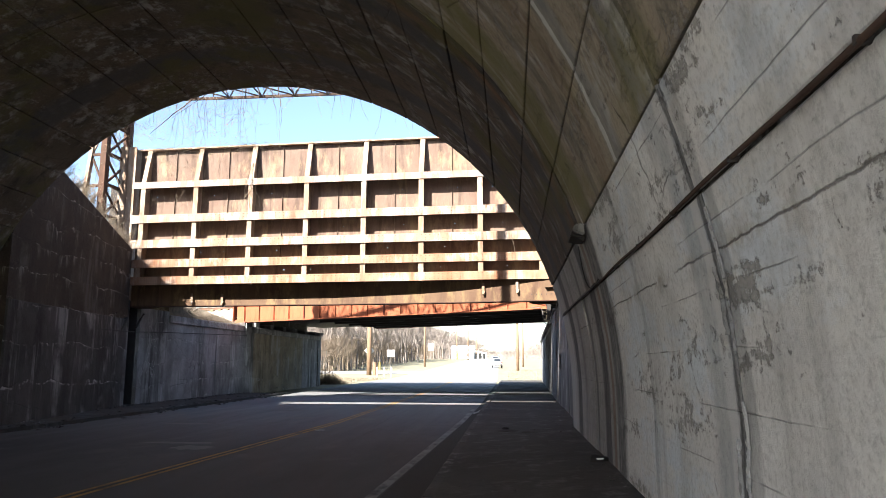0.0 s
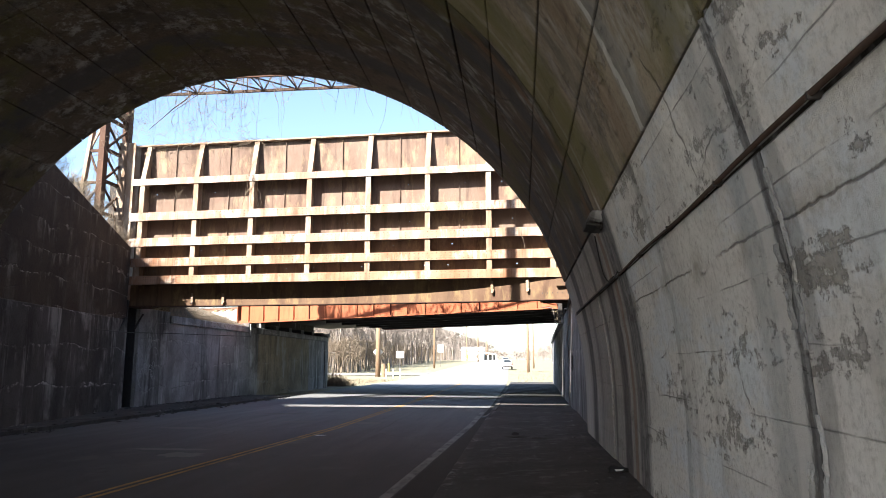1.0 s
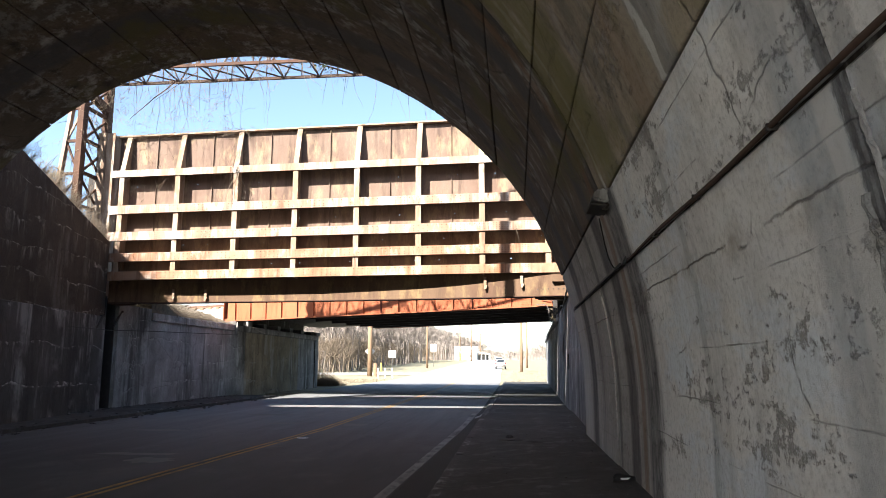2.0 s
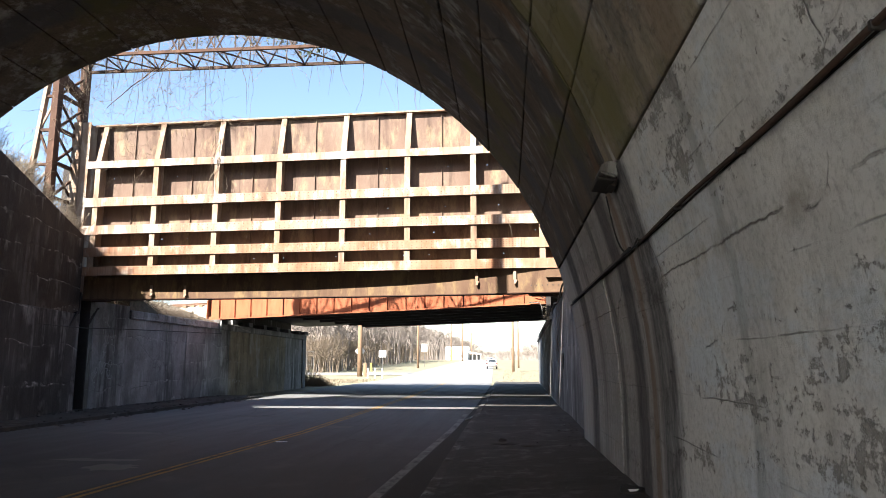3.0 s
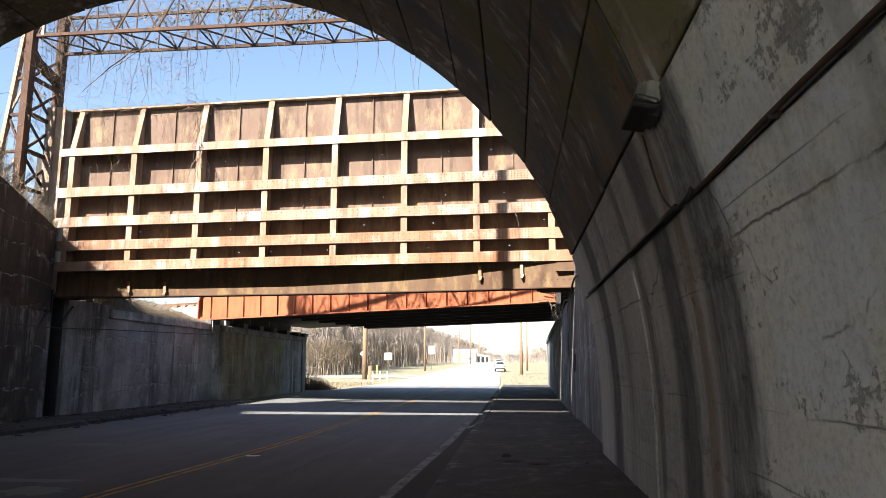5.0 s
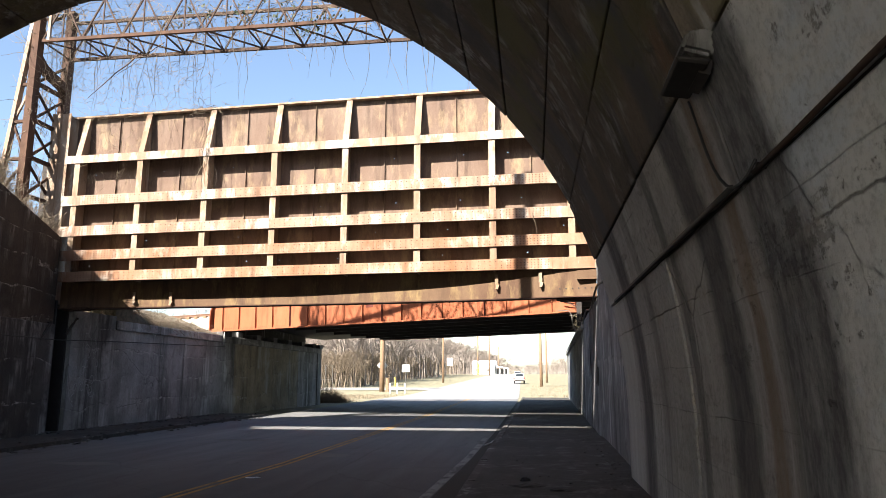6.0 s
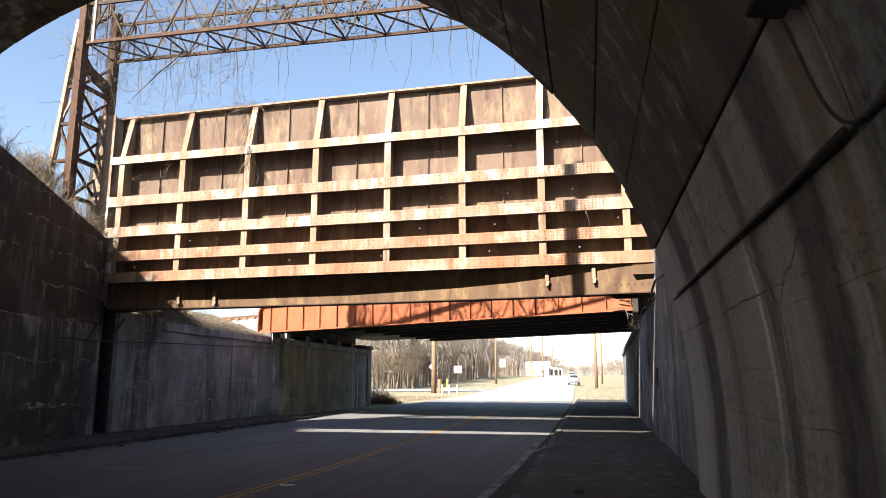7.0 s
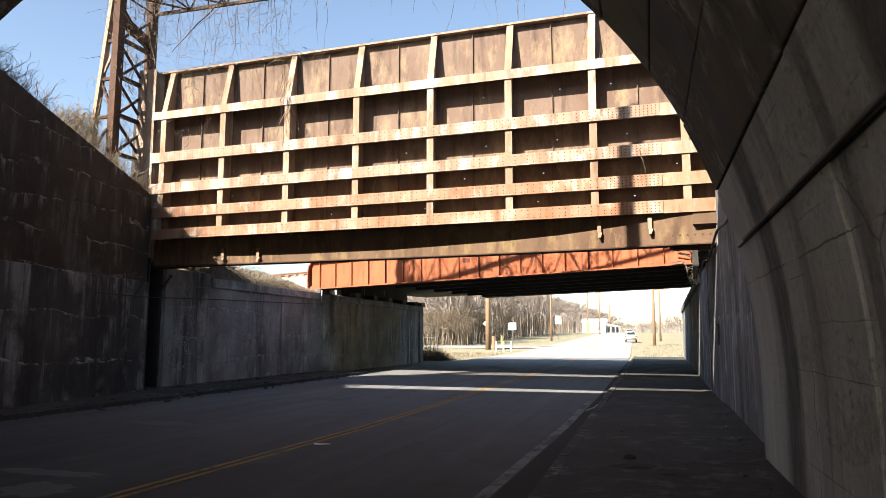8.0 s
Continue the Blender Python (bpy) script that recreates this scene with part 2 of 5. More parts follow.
M_ABUTL = concrete("pale_abutment_concrete", (0.36, 0.352, 0.35), (0.145, 0.14, 0.137), (0.03, 0.028, 0.026), 0.8, lime=0.7, runs=0.8, lifts=0.92)
M_ABUTY = concrete("ochre_abutment_concrete", (0.43, 0.37, 0.275), (0.185, 0.158, 0.122), (0.03, 0.028, 0.026), 0.75, lime=0.6, runs=0.8, lifts=0.92)
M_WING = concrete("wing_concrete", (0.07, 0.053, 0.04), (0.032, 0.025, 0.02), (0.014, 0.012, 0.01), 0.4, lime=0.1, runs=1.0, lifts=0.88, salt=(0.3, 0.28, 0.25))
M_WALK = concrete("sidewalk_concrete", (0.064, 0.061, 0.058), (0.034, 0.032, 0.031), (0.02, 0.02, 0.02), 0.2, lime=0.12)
M_PALE = concrete("pale_concrete", (0.5, 0.5, 0.49), (0.42, 0.42, 0.41), streak=0.1)
M_KERBSTONE = concrete("kerb_stone_concrete", (0.085, 0.08, 0.076), (0.045, 0.042, 0.04), streak=0.3)
M_KERB = concrete("kerb_concrete", (0.11, 0.106, 0.1), (0.06, 0.057, 0.054), streak=0.3)
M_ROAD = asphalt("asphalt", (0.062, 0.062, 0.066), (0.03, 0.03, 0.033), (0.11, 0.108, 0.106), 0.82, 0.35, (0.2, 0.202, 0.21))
M_GUTTER = asphalt("gutter_asphalt", (0.026, 0.025, 0.024), (0.014, 0.0135, 0.013), (0.035, 0.033, 0.031))
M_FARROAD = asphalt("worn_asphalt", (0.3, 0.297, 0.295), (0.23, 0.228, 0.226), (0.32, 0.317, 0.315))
M_PATCH = asphalt("patched_asphalt", (0.16, 0.155, 0.15), (0.1, 0.097, 0.095), (0.18, 0.175, 0.17))


def worn_paint(name, paint, cover):
    """Road paint of which patches are worn down to the asphalt."""
    m, nt, b = mat_base(name, 0.85, 0, 0.3)
    n = noise_tex(nt, 3.5, 8, 0.75, (1, 0.5, 1))
    f = noise_tex(nt, 40, 4, 0.7)
    k = ramp(nt, n, [(cover - 0.08, grey(0)), (cover + 0.08, grey(1))])
    col = mix(nt, k, paint, (0.06, 0.06, 0.061))
    col = mix(nt, 0.6, col, ramp(nt, f, [(0.3, grey(0.5)), (0.7, grey(1))]), 'MULTIPLY')
    nt.links.new(col, b.inputs["Base Color"])
    bump(nt, b, f, 0.5, 0.006)
    return m


M_WHITE = worn_paint("road_paint_white", (0.24, 0.24, 0.235), 0.53)
M_YELLOW = worn_paint("road_paint_yellow", (0.37, 0.22, 0.062), 0.57)
M_RIB = rusty("weathered_steel_pale", (0.32, 0.245, 0.19), (0.2, 0.088, 0.042), (0.48, 0.46, 0.435), 0.65, 0.95)
M_RIBLOW = rusty("weathered_steel_orange", (0.29, 0.195, 0.135), (0.2, 0.08, 0.036), (0.42, 0.38, 0.33), 0.85, 0.7)
M_POST = rusty("weathered_steel_brown", (0.29, 0.215, 0.155), (0.17, 0.085, 0.045), (0.4, 0.36, 0.31), 0.6, 0.8)
M_CHORD = rusty("golden_rust", (0.125, 0.078, 0.047), (0.065, 0.031, 0.019), (0.24, 0.17, 0.08), 0.75, 0.65)
M_WEB = rusty("weathered_steel_web", (0.165, 0.117, 0.09), (0.1, 0.058, 0.042), (0.29, 0.215, 0.13), 0.7, 0.65)
M_RUST = rusty("rusted_steel", (0.075, 0.038, 0.024), (0.04, 0.02, 0.014), (0.15, 0.08, 0.045), 0.8, 0.35)
M_TRUSS = rusty("dark_brown_steel", (0.05, 0.034, 0.027), (0.07, 0.033, 0.02), (0.09, 0.06, 0.04), 0.6, 0.2)
M_RED = rusty("red_oxide_paint", (0.32, 0.1, 0.045), (0.26, 0.07, 0.03), (0.36, 0.14, 0.075), 0.4, 0.3)
M_REDDARK = plain("red_oxide_dark", (0.1, 0.02, 0.013), 0.8)
M_NEARBLACK = plain("near_black", (0.035, 0.03, 0.028), 0.85)
M_GRASS = plain("dry_grass", (0.2, 0.185, 0.12), 0.95, 0, 0.45, 1.2, 0.6)
M_DIRT = plain("dark_soil", (0.06, 0.05, 0.04), 0.95, 0, 0.5, 3, 0.6)
M_TWIG = plain("dry_twigs", (0.16, 0.125, 0.09), 0.9, 0, 0.4, 5)
M_STRAW = plain("straw_grass", (0.2, 0.165, 0.115), 0.9, 0, 0.4, 5)
M_BARK = plain("grey_bark", (0.2, 0.17, 0.15), 0.95, 0, 0.4, 3)
M_WOOD = plain("pole_wood", (0.2, 0.13, 0.08), 0.9, 0, 0.35, 4)
M_BALLAST = plain("ballast", (0.33, 0.31, 0.29), 0.95, 0, 0.5, 20, 0.8)
M_BLACK = plain("black_rubber", (0.015, 0.015, 0.016), 0.7)
M_CABLE = plain("cable_black", (0.02, 0.02, 0.02), 0.6)
M_SIGNW = plain("sign_white", (0.75, 0.75, 0.73), 0.6, 0, 0.1)
M_SIGNG = plain("sign_grey", (0.42, 0.42, 0.41), 0.6, 0, 0.15)
M_CARW = plain("car_paint_white", (0.75, 0.75, 0.76), 0.25, 0, 0.03)
M_CARG = plain("car_paint_grey", (0.25, 0.26, 0.28), 0.25, 0, 0.05)
M_GLASS = plain("dark_glass", (0.02, 0.025, 0.03), 0.1, 0, 0.1)
M_LAMPRED = plain("tail_light", (0.4, 0.02, 0.02), 0.3, 0, 0.1)
M_LAMPGREY = concrete("fixture_grey", (0.2, 0.19, 0.175), (0.1, 0.095, 0.09), streak=0.5)
M_RAIL = plain("rail_steel", (0.16, 0.09, 0.06), 0.6, 0.5)

# ---- building helpers ----
def box(bm, x0, x1, y0, y1, z0, z1, m=None):
    vs = [bm.verts.new((x, y, z)) for z in (z0, z1) for x, y in ((x0, y0), (x1, y0), (x1, y1), (x0, y1))]
    for f in ((3, 2, 1, 0), (4, 5, 6, 7), (0, 1, 5, 4), (1, 2, 6, 5), (2, 3, 7, 6), (3, 0, 4, 7)):
        bm.faces.new([vs[i] for i in f])
    if m is not None:
        for v in vs:
            v.co = m @ v.co
    return vs


def hexa(bm, pts):
    """A block from eight corners: four below, four above, in the same turn."""
    vs = [bm.verts.new(p) for p in pts]
    for f in ((3, 2, 1, 0), (4, 5, 6, 7), (0, 1, 5, 4), (1, 2, 6, 5), (2, 3, 7, 6), (3, 0, 4, 7)):
        bm.faces.new([vs[i] for i in f])
    return vs


def bar(bm, a, b, w, h=None, up=(0, 0, 1)):
    """A square bar from a to b."""
    a, b = Vector(a), Vector(b)
    d = (b - a).normalized()
    u = Vector(up)
    if abs(d.dot(u)) > 0.95:
        u = Vector((0, 1, 0))
    s = d.cross(u).normalized() * w / 2
    t = s.cross(d).normalized() * (h or w) / 2
    hexa(bm, [a - s - t, a + s - t, a + s + t, a - s + t, b - s - t, b + s - t, b + s + t, b - s + t])


def tube(bm, pts, radii, n=6):
    """A round tube along points, tapered."""
    rings = []
    for i, p in enumerate(pts):
        p = Vector(p)
        d = (Vector(pts[min(i + 1, len(pts) - 1)]) - Vector(pts[max(i - 1, 0)])).normalized()
        u = Vector((0, 0, 1)) if abs(d.z) < 0.9 else Vector((1, 0, 0))
        s = d.cross(u).normalized()
        t = s.cross(d)
        r = radii[i] if isinstance(radii, (list, tuple)) else radii
        rings.append([bm.verts.new(p + r * (math.cos(k * 2 * math.pi / n) * s + math.sin(k * 2 * math.pi / n) * t)) for k in range(n)])
    for a, b in zip(rings, rings[1:]):
        for k in range(n):
            bm.faces.new((a[k], a[(k + 1) % n], b[(k + 1) % n], b[k]))
    bm.faces.new(rings[0][::-1])
    bm.faces.new(rings[-1])


def mesh_of(name, bm, material, smooth=False):
    bmesh.ops.recalc_face_normals(bm, faces=bm.faces[:])
    me = bpy.data.meshes.new(name)
    bm.to_mesh(me)
    bm.free()
    me.materials.append(material)
    if smooth:
        for p in me.polygons:
            p.use_smooth = True
    return me


def part(name, bm, material, parent, label="", smooth=False):
    ob = new(name, mesh_of(name, bm, material, smooth))
    ob.parent = parent
    if label:
        ob["label"] = label
    return ob


def shared(name, me, parent, m):
    ob = new(name, me)
    ob.parent = parent
    ob.matrix_basis = m
    return ob


def thing(name, label, category, m=None, group="", kind=""):
    ob = new(name)
    ob.empty_display_size = 0.2
    if m is not None:
        ob.matrix_basis = m
    return tagged(ob, label, category, group, kind)


def solid(name, bm, material, label, category, kind="", group="", smooth=False):
    return tagged(new(name, mesh_of(name, bm, material, smooth)), label, category, group, kind)


def rng(seed):
    return random.Random(seed)

# ---- ground, road and pavements ----
def ground_z(y):
    """The land beyond the bridges climbs gently."""
    return 0.02 * (min(max(y, 85.0), 250.0) - 85.0) + 0.004 * max(0.0, y - 250.0)


def strip(bm, rows, z):
    """A ribbon over the land from rows of (y, x left, x right)."""
    last = None
    for y, a, b in rows:
        pair = (bm.verts.new((a, y, z + ground_z(y))), bm.verts.new((b, y, z + ground_z(y))))
        if last:
            bm.faces.new((last[0], last[1], pair[1], pair[0]))
        last = pair


bm = bmesh.new()
ys = [-400, -60, -8, 17, 40, 60, 85, 120, 200, 250, 400, 900, 2500]
xs = [-2500, -600, -200, -80, -40, -15.0, 2.0, 20, 60, 200, 600, 2500]
grid = [[bm.verts.new((x, y, -0.05 + ground_z(y))) for x in xs] for y in ys]
for i in range(len(ys) - 1):
    for j in range(len(xs) - 1):
        bm.faces.new((grid[i][j], grid[i][j + 1], grid[i + 1][j + 1], grid[i + 1][j]))
solid("ground", bm, M_GRASS, "dry pale grass field beyond the underpass", "ground", "structure")

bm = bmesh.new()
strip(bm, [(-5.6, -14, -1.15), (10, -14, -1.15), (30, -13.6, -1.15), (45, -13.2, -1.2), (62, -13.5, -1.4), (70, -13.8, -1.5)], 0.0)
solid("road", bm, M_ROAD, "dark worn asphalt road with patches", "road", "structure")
# unseen pale surface, added to bounce sunlight into the tunnel
bm = bmesh.new()
strip(bm, [(-120, -14, 8), (-6.6, -14, 8), (-5.62, -14, -1.15)], 0.0)
solid("road_behind", bm, M_PALE, "unseen pale road before the tunnel, added to bounce sunlight inside", "road", "structure")
bm = bmesh.new()
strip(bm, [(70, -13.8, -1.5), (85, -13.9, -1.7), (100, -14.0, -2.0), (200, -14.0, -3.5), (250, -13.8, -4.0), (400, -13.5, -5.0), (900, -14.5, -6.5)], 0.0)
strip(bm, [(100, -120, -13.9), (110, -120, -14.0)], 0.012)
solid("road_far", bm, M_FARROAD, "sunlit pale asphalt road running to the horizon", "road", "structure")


def line(name, rows, material, label, width):
    bm = bmesh.new()
    strip(bm, [(y, x - width / 2, x + width / 2) for y, x in rows], 0.006)
    return solid(name, bm, material, label, "road marking", "structure")


line("edge_line", [(-5, -1.95), (9.6, -1.88), (22.5, -1.52), (28, -1.5)], M_WHITE, "worn white edge line on dark asphalt", 0.16)
for off in (-0.09, 0.09):
    line("centre_line", [(-5, -6.4 + off), (9, -5.9 + off), (21, -5.25 + off), (40, -5.25 + off), (69, -5.8 + off)], M_YELLOW, "worn double yellow centre line", 0.09)
line("lane_line", [(30, -8.4), (38, -8.5), (52, -9.4), (69, -10.1)], M_WHITE, "worn white lane line", 0.12)

bm = bmesh.new()
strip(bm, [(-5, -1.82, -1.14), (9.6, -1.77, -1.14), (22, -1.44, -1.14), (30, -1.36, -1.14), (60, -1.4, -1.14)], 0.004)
solid("gutter", bm, M_GUTTER, "dark gutter along the kerb", "gutter", "structure")

def walk_z(x, y):
    """The near sidewalk rises towards the wall."""
    return 0.137 + (0.153 - 0.05 * (y + 6.2) / 32.3) * (x + 0.932) / 2.682 if y < 26.1 else 0.13


# pavement on the right, kerb stones, pavement on the left
bm = bmesh.new()
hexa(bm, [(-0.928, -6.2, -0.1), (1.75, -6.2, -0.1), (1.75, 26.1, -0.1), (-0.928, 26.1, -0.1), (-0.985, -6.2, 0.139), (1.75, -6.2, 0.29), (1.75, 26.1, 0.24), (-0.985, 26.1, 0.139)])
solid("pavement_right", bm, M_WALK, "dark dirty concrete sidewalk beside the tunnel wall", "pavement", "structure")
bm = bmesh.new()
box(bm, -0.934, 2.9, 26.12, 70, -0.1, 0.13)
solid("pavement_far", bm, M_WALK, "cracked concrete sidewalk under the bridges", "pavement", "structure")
kerb = thing("kerb_right", "worn grey concrete kerb along the sidewalk", "kerb", None, "", "structure")
bm = bmesh.new()
vs = box(bm, -0.11, 0.11, 0.0, 2.98, -0.1, 0.135)
bmesh.ops.bevel(bm, geom=[e for e in bm.edges if all(v.co.z > 0.1 for v in e.verts)], offset=0.03, segments=2, affect='EDGES')
kerb_mesh = mesh_of("kerb_stone", bm, M_KERBSTONE)
for i in range(26):
    shared("kerb_stone", kerb_mesh, kerb, pose(-1.04, -6 + 3 * i, 0))
bm = bmesh.new()
box(bm, -16.2, -12.9, -6.2, 40, -0.1, 0.1)
solid("pavement_left", bm, M_WALK, "dark narrow concrete sidewalk along the left wall", "pavement", "structure")

# ---- tunnel ----
TX, TZ, TR, TY0, TY1 = -6.67, 1.12, 8.12, -6.2, 17.9
RINGS = [TY0, -0.8, 4.8, 10.4, 13.05, TY1]
SEAMS = [-8.9, 12.6, 18.35, 25.6, 31.9, 39.3, 45.7, 53.5, 60.5, 68.0, 75.5, 83.0, 97.0, 104.5, 112.0, 119.5, 126.5, 134.3, 140.7, 148.1, 154.4, 161.65, 167.4, 188.9]


def vault_pt(a, r, y):
    """A point of the lining: a round vault on upright feet."""
    s = math.sin(radians(a))
    if s < 0:
        return Vector((TX + math.copysign(r, math.cos(radians(a))), y, TZ + r * s))
    return Vector((TX + r * math.cos(radians(a)), y, TZ + r * s))


tunnel = thing("tunnel", "arched concrete road tunnel with stained and peeling walls", "tunnel", None, "", "structure")
# backing shell, dark in the joints
bm = bmesh.new()
prof = [Vector((TX + TR + 0.06, 0, -0.2))] + [vault_pt(a, TR + 0.06, 0) for a in np.linspace(0, 180, 49)] + [Vector((TX - TR - 0.06, 0, -0.2))]
ra, rb = [[bm.verts.new((p.x, y, p.z)) for p in prof] for y in (TY0, TY1 - 0.06)]
for k in range(len(prof) - 1):
    bm.faces.new((ra[k], ra[k + 1], rb[k + 1], rb[k]))
part("backing", bm, M_JOINT, tunnel)


def panel(a0, a1, y0, y1, r, edge=0.012):
    """One curved slab of the lining, with bevelled edges into the joint."""
    bm = bmesh.new()
    n = max(2, int((a1 - a0) / 2.5))
    da = math.degrees(edge / TR)
    rows = []
    for (ins, rr) in ((0, r + 0.05), (0, r + 0.01), (1, r)):
        ring = []
        ya, yb = y0 + 0.012 + ins * edge, y1 - 0.012 - ins * edge
        aa, ab = a0 + da + ins * da, a1 - da - ins * da
        for yv in (ya, yb):
            ring.append([bm.verts.new(vault_pt(aa + (ab - aa) * k / n, rr, yv)) for k in range(n + 1)])
        rows.append(ring)
    for A, B in zip(rows, rows[1:]):
        for k in range(n):
            bm.faces.new((A[0][k], A[0][k + 1], B[0][k + 1], B[0][k]))
            bm.faces.new((A[1][k], A[1][k + 1], B[1][k + 1], B[1][k]))
        bm.faces.new((A[0][0], A[1][0], B[1][0], B[0][0]))
        bm.faces.new((A[0][n], A[1][n], B[1][n], B[0][n]))
    top = rows[-1]
    for k in range(n):
        bm.faces.new((top[0][k], top[0][k + 1], top[1][k + 1], top[1][k]))
    return bm


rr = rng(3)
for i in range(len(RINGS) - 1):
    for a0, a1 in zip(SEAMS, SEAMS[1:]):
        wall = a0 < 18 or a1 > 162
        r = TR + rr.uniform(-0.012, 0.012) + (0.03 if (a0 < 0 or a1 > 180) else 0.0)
        # fourth ring on: darker wall tone, and the vault copy with dim light painted in
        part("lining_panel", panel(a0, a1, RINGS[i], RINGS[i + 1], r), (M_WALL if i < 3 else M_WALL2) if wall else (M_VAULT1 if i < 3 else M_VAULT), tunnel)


def headwall(name, y0, y1, xa, xb, top):
    """A wall across the road with the arch cut out of it."""
    bm = bmesh.new()
    arc = [(TX + TR + 0.07, -0.2)] + [vault_pt(a, TR + 0.07, 0).xz for a in np.linspace(0, 180, 61)] + [(TX - TR - 0.07, -0.2)]
    out = []
    for k, (x, z) in enumerate(arc):
        if k == 0:
            out.append((xb, -0.2))
        elif k == len(arc) - 1:
            out.append((xa, -0.2))
        else:
            a = math.pi * (k - 1) / 60
            c, s = math.cos(a), math.sin(a)
            tx = ((xb if c > 0 else xa) - TX) / c if abs(c) > 1e-6 else 1e9
            tz = (top - TZ) / s if s > 1e-6 else 1e9
            t = min(tx, tz)
            out.append((TX + c * t, TZ + s * t))
    va, vb = [[[bm.verts.new((x, y, z)) for x, z in ln] for ln in (arc, out)] for y in (y0, y1)]
    n = len(arc)
    for k in range(n - 1):
        bm.faces.new((va[0][k], va[0][k + 1], va[1][k + 1], va[1][k]))
        bm.faces.new((vb[0][k], vb[0][k + 1], vb[1][k + 1], vb[1][k]))
        bm.faces.new((va[0][k], va[0][k + 1], vb[0][k + 1], vb[0][k]))
        bm.faces.new((va[1][k], va[1][k + 1], vb[1][k + 1], vb[1][k]))
    return bm


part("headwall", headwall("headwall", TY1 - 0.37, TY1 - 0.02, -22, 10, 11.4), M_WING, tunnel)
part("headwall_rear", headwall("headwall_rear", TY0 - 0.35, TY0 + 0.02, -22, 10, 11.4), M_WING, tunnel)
bm = bmesh.new()
box(bm, -22, 10, TY0 - 0.3, TY1 - 0.05, 11.1, 11.38)
part("deck", bm, M_WING, tunnel)

# ---- walls beyond the tunnel ----
wing = thing("wall_wing_left", "dark stained concrete wing wall with a sloping top", "wall", None, "", "structure")
bm = bmesh.new()
WA, WB = (-13.65, 17.93), (-15.4, 27.2)
hexa(bm, [(WA[0], WA[1], -0.1), (WB[0], WB[1], -0.1), (WB[0] - 0.9, WB[1], -0.1), (WA[0] - 0.9, WA[1], -0.1),
          (WA[0], WA[1], 8.4), (WB[0], WB[1], 6.35), (WB[0] - 0.9, WB[1], 6.35), (WA[0] - 0.9, WA[1], 8.4)])
part("wall", bm, M_WING, wing, "dark brown upper wall")
bm = bmesh.new()
hexa(bm, [(WA[0] + 0.07, WA[1] + 0.01, -0.1), (WB[0] + 0.07, WB[1] + 0.02, -0.1), (WB[0] - 0.9, WB[1] + 0.02, -0.1), (WA[0] - 0.2, WA[1] + 0.01, -0.1),
          (WA[0] + 0.07, WA[1] + 0.01, 3.5), (WB[0] + 0.07, WB[1] + 0.02, 3.5), (WB[0] - 0.9, WB[1] + 0.02, 3.5), (WA[0] - 0.2, WA[1] + 0.01, 3.5)])
bmesh.ops.bevel(bm, geom=bm.edges[:], offset=0.02, segments=1, affect='EDGES')
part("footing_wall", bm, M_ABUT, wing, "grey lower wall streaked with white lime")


abut = thing("wall_abutment_left", "grey streaked concrete abutment wall below the railway", "wall", None, "", "structure")
LX = -15.4
bm = bmesh.new()
box(bm, LX - 1.2, LX + 0.06, 28.1, 30.6, -0.1, 4.05)
part("pier", bm, M_ABUTL, abut)
# recess lined near-black: the shade of the gap is put into its colour
bm = bmesh.new()
box(bm, LX - 1.6, LX - 0.85, 27.2, 28.15, -0.1, 6.2)
box(bm, LX - 0.84, LX - 0.06, 27.36, 27.42, -0.1, 4.3)
box(bm, LX - 0.84, LX - 0.06, 27.98, 28.04, -0.1, 4.3)
part("recess", bm, M_NEARBLACK, abut)
y = 30.63
rr = rng(5)
for width, face in ((5.4, M_ABUTL), (5.4, M_ABUTL), (5.5, M_ABUTY), (4.6, M_ABUTY), (4.4, M_ABUTL)):
    bm = bmesh.new()
    d = rr.uniform(-0.01, 0.01)
    box(bm, LX - 1.0, LX + d, y, y + width - 0.025, -0.1, 3.55)
    part("wall_panel", bm, face, abut)
    y += width
bm = bmesh.new()
box(bm, LX - 1.1, LX + 0.12, 30.63, 56.3, 3.553, 3.9)
bmesh.ops.bevel(bm, geom=bm.edges[:], offset=0.03, segments=1, affect='EDGES')
part("coping", bm, M_ABUTL, abut)
bm = bmesh.new()
box(bm, LX - 1.0, LX - 0.15, 30.5, 56.2, -0.1, 3.5)
part("backing", bm, M_JOINT, abut)
bm = bmesh.new()
box(bm, LX - 0.9, LX + 0.2, 55.6, 56.42, 3.9, 4.15)
box(bm, LX - 0.5, LX + 0.08, 55.55, 56.38, -0.1, 3.56)
part("end_pier", bm, M_ABUTL, abut)

# added dark wall that hides the bright ballast below the red bridge
bm = bmesh.new()
box(bm, LX - 1.6, LX - 1.15, 42.2, 56.4, 3.6, 5.0)
part("ballast_wall", bm, M_JOINT, abut, "dark wall behind the bridge bearings")

rabut = thing("wall_abutment_right", "dark concrete retaining wall beside the sidewalk", "wall", None, "", "structure")
RA, RB = Vector((1.6, 17.93, 0)), Vector((2.79, 68.0, 0))


def right_at(y, off=0.0):
    return RA.x + (RB.x - RA.x) * (y - RA.y) / (RB.y - RA.y) + off


def right_block(y0, y1, z0, z1, off=0.0, thick=1.0, z1b=None):
    bm = bmesh.new()
    z1b = z1 if z1b is None else z1b
    hexa(bm, [(right_at(y0, off), y0, z0), (right_at(y0, off + thick), y0, z0), (right_at(y1, off + thick), y1, z0), (right_at(y1, off), y1, z0),
              (right_at(y0, off), y0, z1), (right_at(y0, off + thick), y0, z1), (right_at(y1, off + thick), y1, z1b), (right_at(y1, off), y1, z1b)])
    return bm


